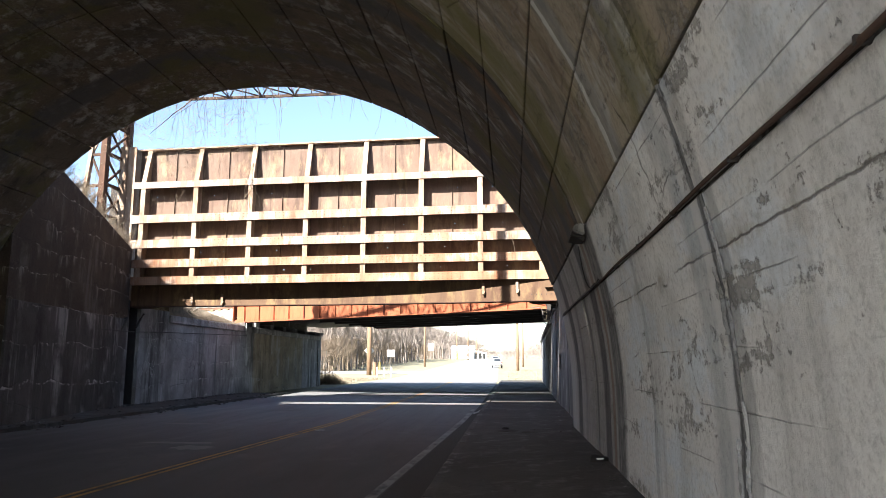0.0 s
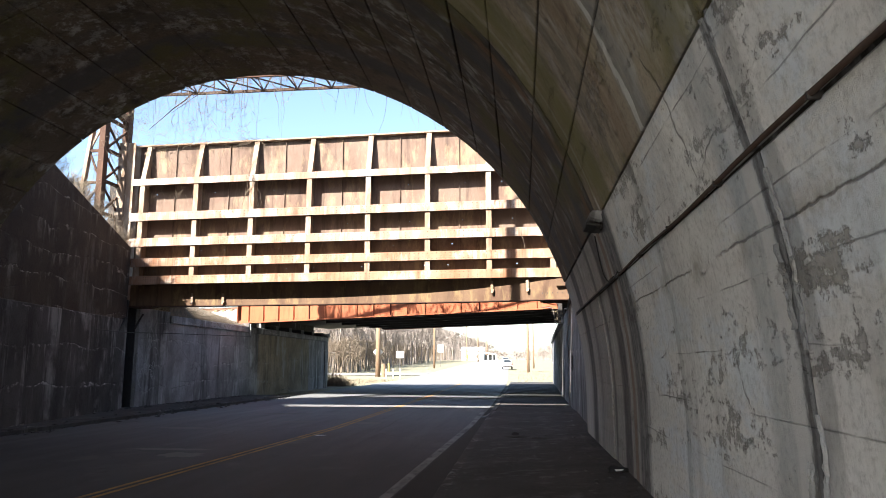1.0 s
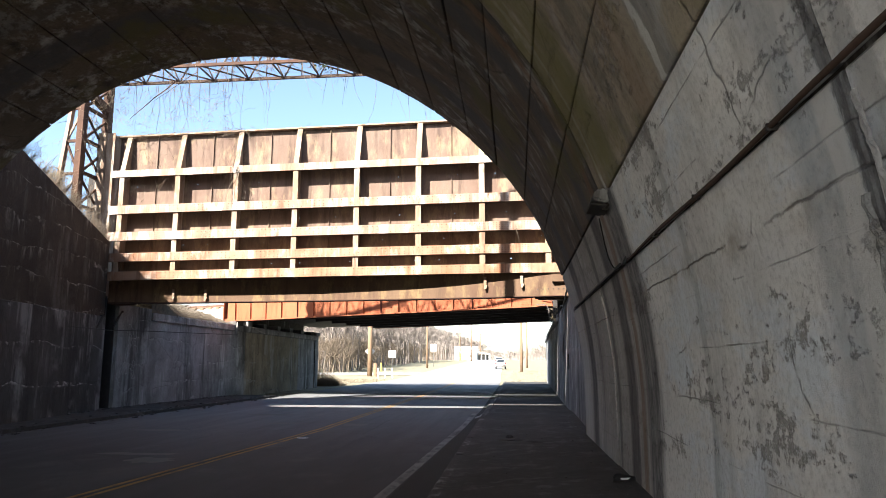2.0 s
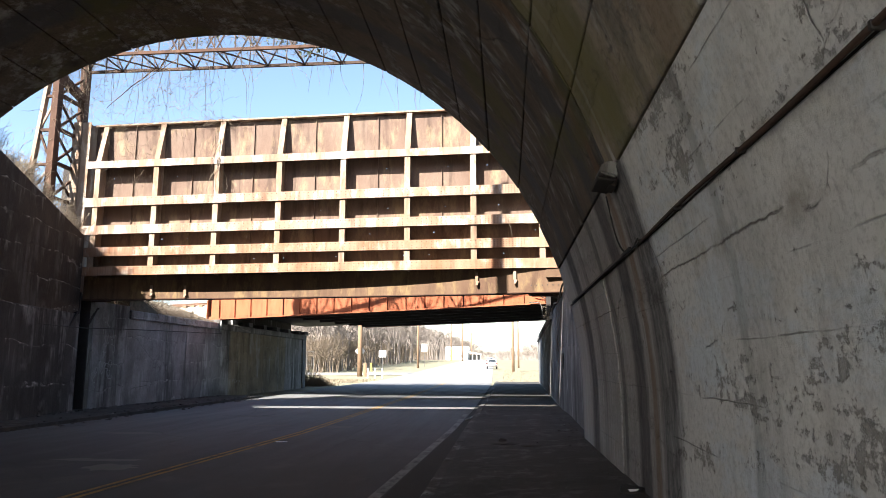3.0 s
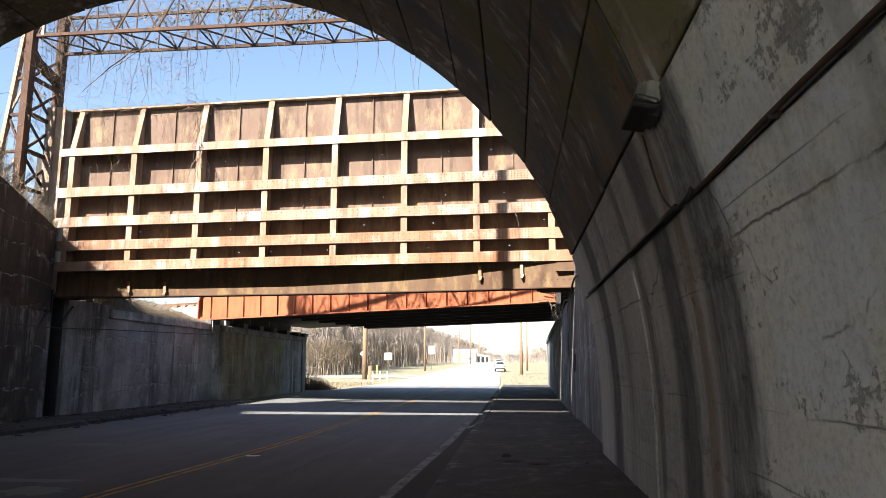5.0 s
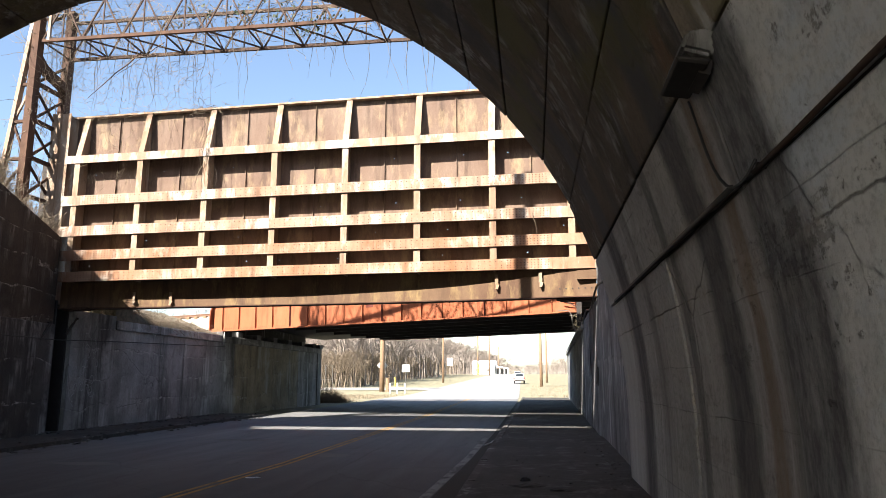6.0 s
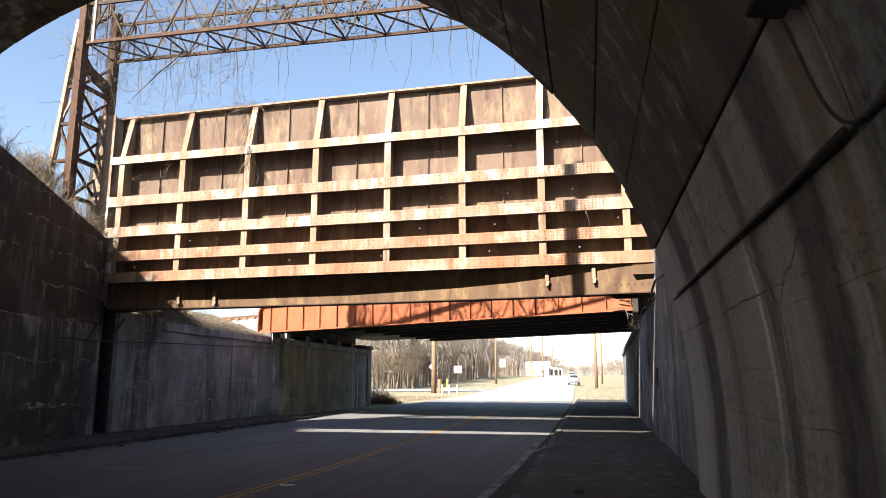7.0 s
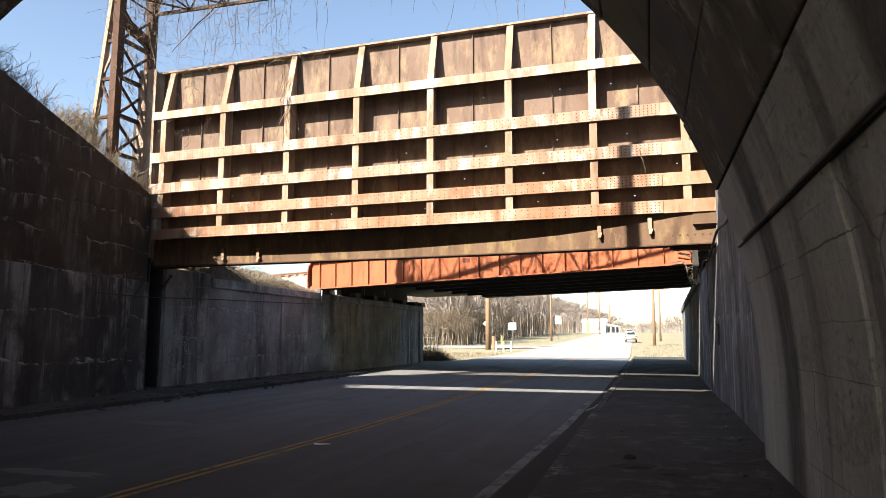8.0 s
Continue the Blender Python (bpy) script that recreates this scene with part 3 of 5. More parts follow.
part("wing", right_block(17.93, 26.1, -0.1, 10.0, 0, 1.0, 6.6), M_ABUTR, rabut)
for y0, y1, z in ((26.12, 31.0, 4.0), (31.03, 36.4, 4.0), (36.43, 41.8, 3.7), (41.83, 47.2, 3.7), (47.23, 52.6, 3.7), (52.63, 58.0, 3.7), (58.03, 63.0, 3.7), (63.03, 68.0, 3.7)):
    part("wall_panel", right_block(y0, y1, -0.1, z, rr.uniform(-0.01, 0.01)), M_ABUTR, rabut)
part("coping", right_block(35.0, 68.05, 3.703, 4.0, -0.12, 1.2), M_ABUTR, rabut)

# land behind the walls
bm = bmesh.new()
rows = []
for x, z in ((-15.9, 3.7), (-17.5, 4.6), (-20, 5.0), (-60, 5.0), (-75, 0.0)):
    rows.append([bm.verts.new((x, yy, z)) for yy in (28.3, 40, 55.7)])
for a, b in zip(rows, rows[1:]):
    for k in range(2):
        bm.faces.new((a[k], a[k + 1], b[k + 1], b[k]))
foot = [bm.verts.new((x, 60, 0.0)) for x in (-26, -28, -30, -60, -75)]
for k in range(4):
    bm.faces.new((rows[k][2], rows[k + 1][2], foot[k + 1], foot[k]))
solid("embankment_left", bm, M_GRASS, "railway embankment with dry grass behind the wall", "embankment", "structure")
bm = bmesh.new()
hexa(bm, [(WB[0] - 0.98, 28.25, -0.1), (-60, 28.25, -0.1), (-60, 18.0, -0.1), (WA[0] - 0.97, 18.0, -0.1),
          (WB[0] - 0.98, 28.25, 6.1), (-60, 28.25, 6.3), (-60, 18.0, 8.2), (WA[0] - 0.97, 18.0, 7.9)])
solid("bank_left", bm, M_DIRT, "dark earth bank behind the wing wall", "embankment", "structure")
bm = bmesh.new()
hexa(bm, [(3.0, 18.0, -0.1), (60, 18.0, -0.1), (60, 67, -0.1), (3.7, 67, -0.1), (3.0, 18.0, 8.0), (60, 18.0, 8.0), (60, 67, 3.5), (3.7, 67, 3.5)])
solid("bank_right", bm, M_GRASS, "grassy bank behind the retaining wall", "embankment", "structure")

# ---- big riveted girder bridge ----
girder = thing("railway_girder", "tall rusty riveted steel plate girder with pale ribs spanning the road", "bridge", pose(-15.7, 27.36, 0, 0, 0, -2.5))
GL, GP = 17.6, 0.56
POSTS = [0.5, 2.83, 5.2, 7.57, 9.94, 12.26, 14.58, 16.9]
RIBS = [(5.06, 0.34), (5.77, 0.34), (6.59, 0.34), (7.64, 0.34), (9.08, 0.27)]
GTOP, GBOT = 10.7, 4.12


def sag(x):
    """How far the buckled lower plate stands behind the ribs."""
    return float(np.interp(x, (0, 1.5, 3, 5, 8.5, 10.3, 12, 13.6, 15.2, 16.7, 17.6), (0.4, 0.57, 0.65, 0.67, 0.66, 0.6, 0.54, 0.44, 0.28, 0.1, 0.03)))


def ribbon(front, back, z0, z1):
    """One long plate that follows the buckled line."""
    bm = bmesh.new()
    last = None
    for k in range(36):
        x = 0.05 + 0.5 * k
        d = sag(x)
        ring = [bm.verts.new((x, d + f, z)) for f, z in ((front, z0), (back, z0), (back, z1), (front, z1))]
        for i in range(4):
            if last:
                bm.faces.new((last[i], last[(i + 1) % 4], ring[(i + 1) % 4], ring[i]))
        if k in (0, 35):
            bm.faces.new(ring)
        last = ring
    return bm


# web plate with small rusted holes, one sheet
rr = rng(41)
holes = []
for hz in (5.5, 6.3, 7.22, 8.68):
    x = rr.uniform(0.5, 1.5)
    while x < GL - 0.5:
        holes.append((x, x + rr.uniform(0.025, 0.05), hz))
        x += rr.choice((1.17, 1.6, 2.35, 2.35)) + rr.uniform(-0.35, 0.35)
xs = sorted({0.0, GL} | {h[0] for h in holes} | {h[1] for h in holes})
zs = sorted({4.96, GTOP} | {h[2] - 0.016 for h in holes} | {h[2] + 0.016 for h in holes})
full = np.ones((len(xs) + 1, len(zs) + 1), bool)
full[0], full[-1], full[:, 0], full[:, -1] = False, False, False, False
for x0, x1, hz in holes:
    full[xs.index(x0) + 1, zs.index(hz - 0.016) + 1] = False
bm = bmesh.new()
grid = [[[bm.verts.new((x, y, z)) for y in (GP, GP + 0.02)] for z in zs] for x in xs]
for i in range(len(xs)):
    for j in range(len(zs)):
        if full[i + 1, j + 1]:
            for k in (0, 1):
                bm.faces.new((grid[i][j][k], grid[i + 1][j][k], grid[i + 1][j + 1][k], grid[i][j + 1][k]))
        if j + 1 < len(zs) and full[i, j + 1] != full[i + 1, j + 1]:
            bm.faces.new((grid[i][j][0], grid[i][j][1], grid[i][j + 1][1], grid[i][j + 1][0]))
        if i + 1 < len(xs) and full[i + 1, j] != full[i + 1, j + 1]:
            bm.faces.new((grid[i][j][0], grid[i][j][1], grid[i + 1][j][1], grid[i + 1][j][0]))
bmesh.ops.delete(bm, geom=[v for v in bm.verts if not v.link_faces], context='VERTS')
part("web", bm, M_WEB, girder, "brown rusty steel web plate with small holes")
bm = bmesh.new()
box(bm, -0.05, GL + 0.05, GP - 0.2, GP + 0.35, GTOP, GTOP + 0.06)
part("top_flange", bm, M_POST, girder)
bm = ribbon(-0.07, 0.4, GBOT - 0.06, GBOT - 0.03)
part("bottom_flange", bm, M_RUST, girder)
for z, h in RIBS:
    bm = bmesh.new()
    box(bm, 0.05, GL, 0.0, 0.03, z - h / 2, z + h / 2)
    box(bm, 0.05, GL, 0.033, GP - 0.003, z + h / 2 - 0.06, z + h / 2 - 0.04)
    part("rib", bm, M_RIB if z > 6 else M_RIBLOW, girder, "pale weathered horizontal rib")
    if h > 0.3:
        bm = bmesh.new()
        box(bm, 0.75, 16.3, -0.022, -0.002, z - h / 2 + 0.01, z + h / 2 - 0.01)
        part("cover_plate", bm, M_RIB if z > 6 else M_RIBLOW, girder)
        bm = bmesh.new()
        k = 0
        xv = 0.85
        while xv < 16.25:
            dense = xv < 2.2 or xv > 14.9
            for dz in ((-0.11, -0.035, 0.04, 0.115) if dense else ((-0.1, 0.1) if k % 2 else (-0.02, 0.1, -0.1))):
                c = [bm.verts.new((xv + 0.017 * math.cos(q), -0.022, z + dz + 0.017 * math.sin(q))) for q in (0, 1.257, 2.513, 3.77, 5.027)]
                t = bm.verts.new((xv, -0.034, z + dz))
                for q in range(5):
                    bm.faces.new((c[q], c[(q + 1) % 5], t))
            xv += 0.1 if dense else 0.17
            k += 1
        tagged(part("rivets", bm, M_RUST, girder, "rows of dark rivet heads"), kind="stuff")


def tee(bm, x, w, rows, back, plate=0.02):
    """A T-section post, its flange at the front: rows of (z, front)."""
    last = None
    for z, y0 in rows:
        ring = [bm.verts.new((px, py, z)) for px, py in ((x - w, y0), (x + w, y0), (x + w, y0 + plate), (x + 0.014, y0 + plate), (x + 0.014, back), (x - 0.014, back), (x - 0.014, y0 + plate), (x - w, y0 + plate))]
        if last:
            for q in range(8):
                bm.faces.new((last[q], last[(q + 1) % 8], ring[(q + 1) % 8], ring[q]))
        else:
            bm.faces.new(ring[::-1])
        last = ring
    bm.faces.new(last)


for x in POSTS:
    bm = bmesh.new()
    tee(bm, x, 0.1, [(4.9, 0.036), (9.2, 0.036), (GTOP - 0.004, GP - 0.17)], GP - 0.003)
    part("stiffener", bm, M_POST, girder)
for a, b in zip(POSTS, POSTS[1:]):
    x = (a + b) / 2
    bm = bmesh.new()
    box(bm, x - 0.05, x + 0.05, GP - 0.012, GP - 0.002, 4.98, GTOP - 0.02)
    box(bm, x - 0.008, x + 0.008, GP - 0.07, GP - 0.012, 4.98, GTOP - 0.02)
    part("web_angle", bm, M_WEB, girder)
bm = ribbon(0.0, 0.03, GBOT - 0.028, 4.955)
part("bottom_chord", bm, M_CHORD, girder, "mottled golden rust lower plate")
for xa, xb, ya, top in ((-0.3, 0.04, 0.1, GTOP + 0.1), (-0.74, -0.36, 0.16, GTOP + 0.15), (GL + 0.002, GL + 0.3, 0.1, GTOP - 0.05)):
    bm = bmesh.new()
    tee(bm, (xa + xb) / 2, (xb - xa) / 2, [(GBOT + 0.1, ya), (top, ya)], GP + 0.3)
    part("end_post", bm, M_POST, girder)
for x, z in ((2.6, 4.28), (3.9, 4.25), (14.6, 4.5), (15.9, 4.52)):
    y = sag(x) - 0.1
    bm = bmesh.new()
    box(bm, x, x + 0.1, y, y + 0.015, z, z + 0.3)
    hexa(bm, [(x + 0.02, y - 0.06, z - 0.14), (x + 0.09, y - 0.06, z - 0.14), (x + 0.09, y + 0.1, z - 0.1), (x + 0.02, y + 0.1, z - 0.1),
              (x + 0.02, y - 0.005, z - 0.002), (x + 0.13, y - 0.005, z - 0.002), (x + 0.13, y + 0.1, z - 0.002), (x + 0.02, y + 0.1, z - 0.002)])
    part("bracket", bm, M_POST, girder)
bm = bmesh.new()
box(bm, 17.0, GL + 0.1, -0.1, -0.02, GBOT + 0.5, GBOT + 0.7)
box(bm, 17.0, GL + 0.2, -0.1, 0.3, GBOT + 0.44, GBOT + 0.498)
part("end_bracket", bm, M_CHORD, girder)
# block at the shaded girder end, with the shade put into its colour
bm = bmesh.new()
box(bm, -1.5, -0.75, 0.85, 1.2, 5.9, 9.25)
part("end_block", bm, M_NEARBLACK, girder, "near-black block behind the end posts, shade put into its colour")
bm = bmesh.new()
box(bm, 0.3, GL - 0.3, GP + 0.1, GP + 4.2, 4.95, 5.3)
part("deck", bm, M_NEARBLACK, girder, "near-black steel deck behind the girder")

for x0, x1 in ((0.1, 1.1), (GL - 1.2, GL - 0.05)):
    bm = bmesh.new()
    box(bm, x0, x1, 0.3, GP + 0.25, GBOT - 0.09, GBOT - 0.032)
    box(bm, x0 + 0.1, x1 - 0.1, 0.4, GP + 0.15, GBOT - 0.13, GBOT - 0.092)
    part("bearing_plate", bm, M_RUST, girder)
bm = bmesh.new()
for k in range(6):
    tube(bm, [(GL - 1.1 + 0.18 * k, sag(GL - 1.1 + 0.18 * k) - 0.012, GBOT + 0.2), (GL - 1.1 + 0.18 * k, sag(GL - 1.1 + 0.18 * k) + 0.01, GBOT + 0.2)], 0.022, 6)
tagged(part("chord_rivets", bm, M_NEARBLACK, girder), kind="stuff")

# ---- red girder bridge ----
redb = thing("red_bridge", "faded red painted steel girder bridge with a dark deck", "bridge", pose(-16.1, 40.0, 4.1, 0, -1.1, -14))
RL, RH = 18.6, 1.3
bm = bmesh.new()
box(bm, 0.2, RL, 0.0, 0.03, 0.03, RH)
part("web", bm, M_RED, redb)
bm = bmesh.new()
box(bm, 0.0, RL, -0.16, 0.2, -0.03, 0.028)
part("bottom_flange", bm, M_RED, redb)
bm = bmesh.new()
box(bm, 0.2, RL, -0.16, 0.2, RH + 0.002, RH + 0.04)
part("top_flange", bm, M_RED, redb)
bm = bmesh.new()
box(bm, 0.0, RL, -0.014, -0.003, 0.03, 0.14)
part("flange_angle", bm, M_RED, redb)
k = 0
x = 0.75
while x < RL:
    bm = bmesh.new()
    box(bm, x - 0.035, x + 0.035, -0.028, -0.016, 0.03, RH)
    box(bm, x - 0.008, x + 0.008, -0.1, -0.03, 0.03, RH)
    for q in range(14):
        zz = 0.1 + q * 0.085
        box(bm, x - 0.03, x - 0.014, -0.036, -0.028, zz, zz + 0.016)
    part("stiffener", bm, M_REDDARK if k % 5 == 4 else M_RED, redb)
    x += 0.98
    k += 1
bm = bmesh.new()
prev = None
arc = [(-0.02, 0.0), (0.0, 0.6), (0.02, 1.0), (0.08, 1.18), (0.2, 1.3)]
for px, pz in arc:
    row = [bm.verts.new((px, yy, pz)) for yy in (-0.16, 0.2)] + [bm.verts.new((px + 0.06, yy, pz - 0.03)) for yy in (0.2, -0.16)]
    if prev:
        for q in range(4):
            bm.faces.new((prev[q], prev[(q + 1) % 4], row[(q + 1) % 4], row[q]))
    prev = row
part("end_curve", bm, M_RED, redb)
for k in range(9):
    bm = bmesh.new()
    yy = 0.5 + k * 2.25
    box(bm, 0.3, RL, yy, yy + 0.25, 0.5, 0.75)
    part("floor_beam", bm, M_NEARBLACK, redb)
bm = bmesh.new()
box(bm, 0.1, RL, 0.25, 19.3, 0.752, 1.1)
part("deck", bm, M_NEARBLACK, redb)
# added slab hidden in the ballast, keeps sun off the bearing pedestals
bm = bmesh.new()
box(bm, -5.0, 0.09, 1.3, 19.3, 0.76, 0.84)
part("approach_slab", bm, M_NEARBLACK, redb)
bm = bmesh.new()
box(bm, 0.1, RL, 19.4, 19.44, 0.5, 1.5)
part("rear_web", bm, M_REDDARK, redb)
bm = bmesh.new()
box(bm, -0.3, 0.9, -0.2, 0.5, -0.28, -0.035)
ped = part("bearing_block", bm, M_KERB, redb, "pale concrete bearing block")


bm = bmesh.new()
for k in range(150):
    for zz in (0.06, 0.11):
        xx = 0.3 + 0.122 * k
        c = [bm.verts.new((xx + 0.014 * math.cos(q), -0.014, zz + 0.014 * math.sin(q))) for q in (0, 1.257, 2.513, 3.77, 5.027)]
        t = bm.verts.new((xx, -0.026, zz))
        for q in range(5):
            bm.faces.new((c[q], c[(q + 1) % 5], t))
tagged(part("rivets", bm, M_REDDARK, redb, "dark red rivet heads along the lower edge"), kind="stuff")
bm = bmesh.new()
box(bm, 8.75, 9.1, -0.012, -0.002, 0.72, 0.92)
part("maker_plate", bm, M_REDDARK, redb)
# ---- lattice gantry ----
gantry = thing("signal_gantry", "rusty steel lattice gantry standing beside the girder and spanning the road", "gantry")
FY, BY, ZL, ZU = 26.5, 28.0, 13.05, 14.47
XL, XR = -16.3, 4.0


def member(name, a, b, w, mat=None, h=None, parent=None):
    bm = bmesh.new()
    bar(bm, a, b, w, h)
    return part(name, bm, mat or M_RUST, parent or gantry)


# front lower chord in rust, the other chords in a darker tone
for yy, zz, w in ((FY, ZL, 0.1), (BY, ZL, 0.08), (FY, ZU, 0.08), (BY, ZU, 0.08)):
    member("chord", (XL, yy, zz), (XR, yy, zz), w, M_RUST if (yy, zz) == (FY, ZL) else M_TRUSS, 0.11)
nb = 14
for k in range(nb):
    xa, xb = XL + (XR - XL) * k / nb, XL + (XR - XL) * (k + 1) / nb
    xm = (xa + xb) / 2
    for yy in (FY, BY):
        member("brace", (xa, yy, ZL), (xm, yy, ZU), 0.045, M_TRUSS)
        member("brace", (xm, yy, ZU), (xb, yy, ZL), 0.045, M_TRUSS)
        member("hanger", (xm, yy, ZL), (xm, yy, ZU), 0.035, M_TRUSS)
    member("lacing", (xa, FY, ZL), (xb, BY, ZL), 0.045)
    member("strut", (xa, FY, ZL), (xa, BY, ZL), 0.045, M_TRUSS)
member("leg", (-16.45, FY, 5.9), (-16.45, FY, 14.9), 0.24, M_RUST, 0.3)
member("leg", (-16.38, BY, 4.2), (-16.38, BY, 14.9), 0.26, M_RUST, 0.3)
member("raking_leg", (-17.5, FY, 5.9), (-16.65, FY, 13.9), 0.13, M_RIB, 0.2)
member("leg", (-16.05, FY - 0.02, 13.05), (-16.05, FY - 0.02, 14.9), 0.09, M_RIB)
for xo in (3.6,):
    member("leg", (xo, FY, 5.0), (xo, FY, 14.9), 0.24)
    member("leg", (xo, BY, 5.0), (xo, BY, 14.9), 0.24)


def rake(z):
    return -17.5 + 0.85 * (z - 5.9) / 8.0


zs = [6.3, 7.6, 8.9, 10.2, 11.5, 12.8]
for k, (z0, z1) in enumerate(zip(zs, zs[1:])):
    member("strut", (rake(z0), FY, z0), (-16.45, FY, z0), 0.1)
    a, b = ((rake(z0), FY, z0), (-16.45, FY, z1)) if k % 2 else ((-16.45, FY, z0), (rake(z1), FY, z1))
    member("brace", a, b, 0.07, M_RIB if k % 2 else M_RUST)
    member("strut", (-16.45, FY, z0 + 0.1), (-16.38, BY, z0 + 0.1), 0.12)
    member("brace", (-16.45, FY, z0), (-16.38, BY, z1), 0.08)
    member("brace", (-16.38, BY, z0), (-16.45, FY, z1), 0.07)
member("strut", (-16.45, FY, 12.3), (-16.38, BY, 11.9), 0.24, M_RUST, 0.3)

bm = bmesh.new()
tube(bm, [(-16.5 + 0.55 * math.cos(a), 27.2, 14.75 + 0.55 * math.sin(a)) for a in np.linspace(0, 6.283, 25)], 0.06, 6)
part("cap_hoop", bm, M_TRUSS, gantry, "round steel hoop on the tower top")
member("cap_bar", (-16.5, 27.2, 14.2), (-16.5, 27.2, 15.3), 0.07, M_TRUSS)

# post on the tunnel roof
bm = bmesh.new()
tube(bm, [(-5.4, 16.9, 11.36), (-5.4, 16.9, 14.5), (-5.38, 16.9, 16.9)], [0.2, 0.18, 0.16], 10)
solid("roof_post", bm, M_WOOD, "stout wooden post standing on the tunnel roof", "post")


# ---- dry vines ----
M_IVY = plain("ivy_leaf", (0.035, 0.045, 0.02), 0.6, 0, 0.4, 9)
LEAVES = [(-7.0, 13.0, 0.28, 70), (-7.9, 13.35, 0.3, 60), (-9.2, 13.6, 0.35, 60), (-6.3, 13.3, 0.25, 40), (-11.0, 13.9, 0.4, 50)]

def strand(bm, p, steps, step, drift, r, rr, wob=0.4, n=3):
    pts, d = [Vector(p)], Vector(drift).normalized()
    for _ in range(steps):
        d = (d + Vector((rr.gauss(0, wob), rr.gauss(0, wob), rr.gauss(0, wob))) * 0.6 + Vector(drift) * 0.25).normalized()
        pts.append(pts[-1] + d * step)
    tube(bm, pts, [r * (1 - 0.7 * i / steps) for i in range(steps + 1)], n)


rr = rng(11)
bm = bmesh.new()
for k in range(70):   # long hanging strands
    x = rr.uniform(XL, 1.5) if k > 22 else rr.uniform(XL, -9)
    strand(bm, (x, rr.choice((FY, BY)) + rr.uniform(-.1, .1), ZL), rr.randint(5, 13), 0.22, (0.02, 0, -1), 0.011, rr, 0.22)
for k in range(700):  # tangle along the beam
    x = XL + (XR - XL - 4) * rr.random() ** 1.5
    strand(bm, (x, rr.uniform(FY, BY), rr.uniform(ZL, ZU + 0.2)), rr.randint(4, 9), 0.16, (rr.uniform(-1, 1), rr.uniform(-.3, .3), rr.uniform(-.5, .5)), rr.uniform(0.006, 0.014), rr, 0.8)
for k in range(420):  # fine twigs hanging out of the sky side of the tower
    x = -16.2 + 5.5 * rr.random() ** 1.4
    strand(bm, (x, rr.uniform(FY, BY), rr.uniform(10.9, 13.0)), rr.randint(4, 8), 0.15, (rr.uniform(-1, 1), 0, rr.uniform(-.8, .6)), rr.uniform(0.003, 0.006), rr, 0.8)
for k in range(420):  # round the tower legs
    z = rr.uniform(6.2, 15.2)
    strand(bm, (rr.uniform(rake(z) - 0.1, -16.0), rr.uniform(FY - .2, BY), z), rr.randint(4, 9), 0.14, (rr.uniform(-.5, .5), rr.uniform(-.5, .3), rr.uniform(-1, 1)), rr.uniform(0.005, 0.012), rr, 0.6)
tagged(solid("dry_vines", bm, M_TWIG, "tangle of bare dry vines hanging from the gantry", "vines"), kind="stuff")

bm = bmesh.new()
strand(bm, (-13.2, 27.4, 12.9), 14, 0.18, (-0.75, 0, -0.62), 0.03, rr, 0.12, 5)
strand(bm, (-12.4, 27.4, 13.2), 12, 0.18, (-0.6, 0, -0.4), 0.018, rr, 0.2, 4)
solid("dead_branch", bm, M_TRUSS, "dark dead branches caught in the vines below the gantry", "branch")

rr = rng(19)
bm = bmesh.new()
for cx, cz, spread, n in LEAVES:
    for k in range(n):
        x, y, z = cx + rr.gauss(0, spread), 26.7 + rr.gauss(0, 0.25), cz + rr.gauss(0, spread * 0.6)
        m = pose(x, y, z, rr.uniform(0, 360), rr.uniform(0, 360), rr.uniform(0, 360))
        q = rr.uniform(0.04, 0.09)
        bm.faces.new([bm.verts.new(m @ Vector(c)) for c in ((-q, 0, 0), (0, -q * .6, q * .15), (q, 0, 0), (0, q * .6, q * .15))])
tagged(solid("ivy_leaves", bm, M_IVY, "small dark ivy leaves clinging to the gantry beam", "leaves"), kind="stuff")
bm = bmesh.new()
gm = girder.matrix_basis
for k in range(130):
    x = rr.choice((rr.uniform(0, 3.2), rr.gauss(4.9, 0.35), rr.uniform(0.2, 9)))
    z = GTOP + 0.06
    strand(bm, gm @ Vector((x, rr.uniform(0.2, 0.6), z)), rr.randint(3, 8), 0.1, (rr.uniform(-.8, .8), -0.25, -0.2), rr.uniform(0.004, 0.008), rr, 0.7)
for k in range(26):
    strand(bm, gm @ Vector((5.2 + rr.gauss(0, .12), -0.03, rr.uniform(8.2, 10.4))), rr.randint(6, 12), 0.13, (0, -0.05, -1), 0.008, rr, 0.45)
for k in range(75):
    strand(bm, gm @ Vector((rr.uniform(0.3, 2.6), rr.uniform(0.1, 0.6), rr.uniform(8.3, 10.4))), rr.randint(4, 9), 0.13, (rr.uniform(-.6, .6), 0, -0.7), 0.005, rr, 0.6)
strand(bm, gm @ Vector((15.75, -0.05, 6.6)), 15, 0.11, (0, 0, -1), 0.012, rr, 0.4, 4)
tagged(solid("girder_vines", bm, M_TWIG, "bare vines draped over the top of the rusty girder", "vines"), kind="stuff")


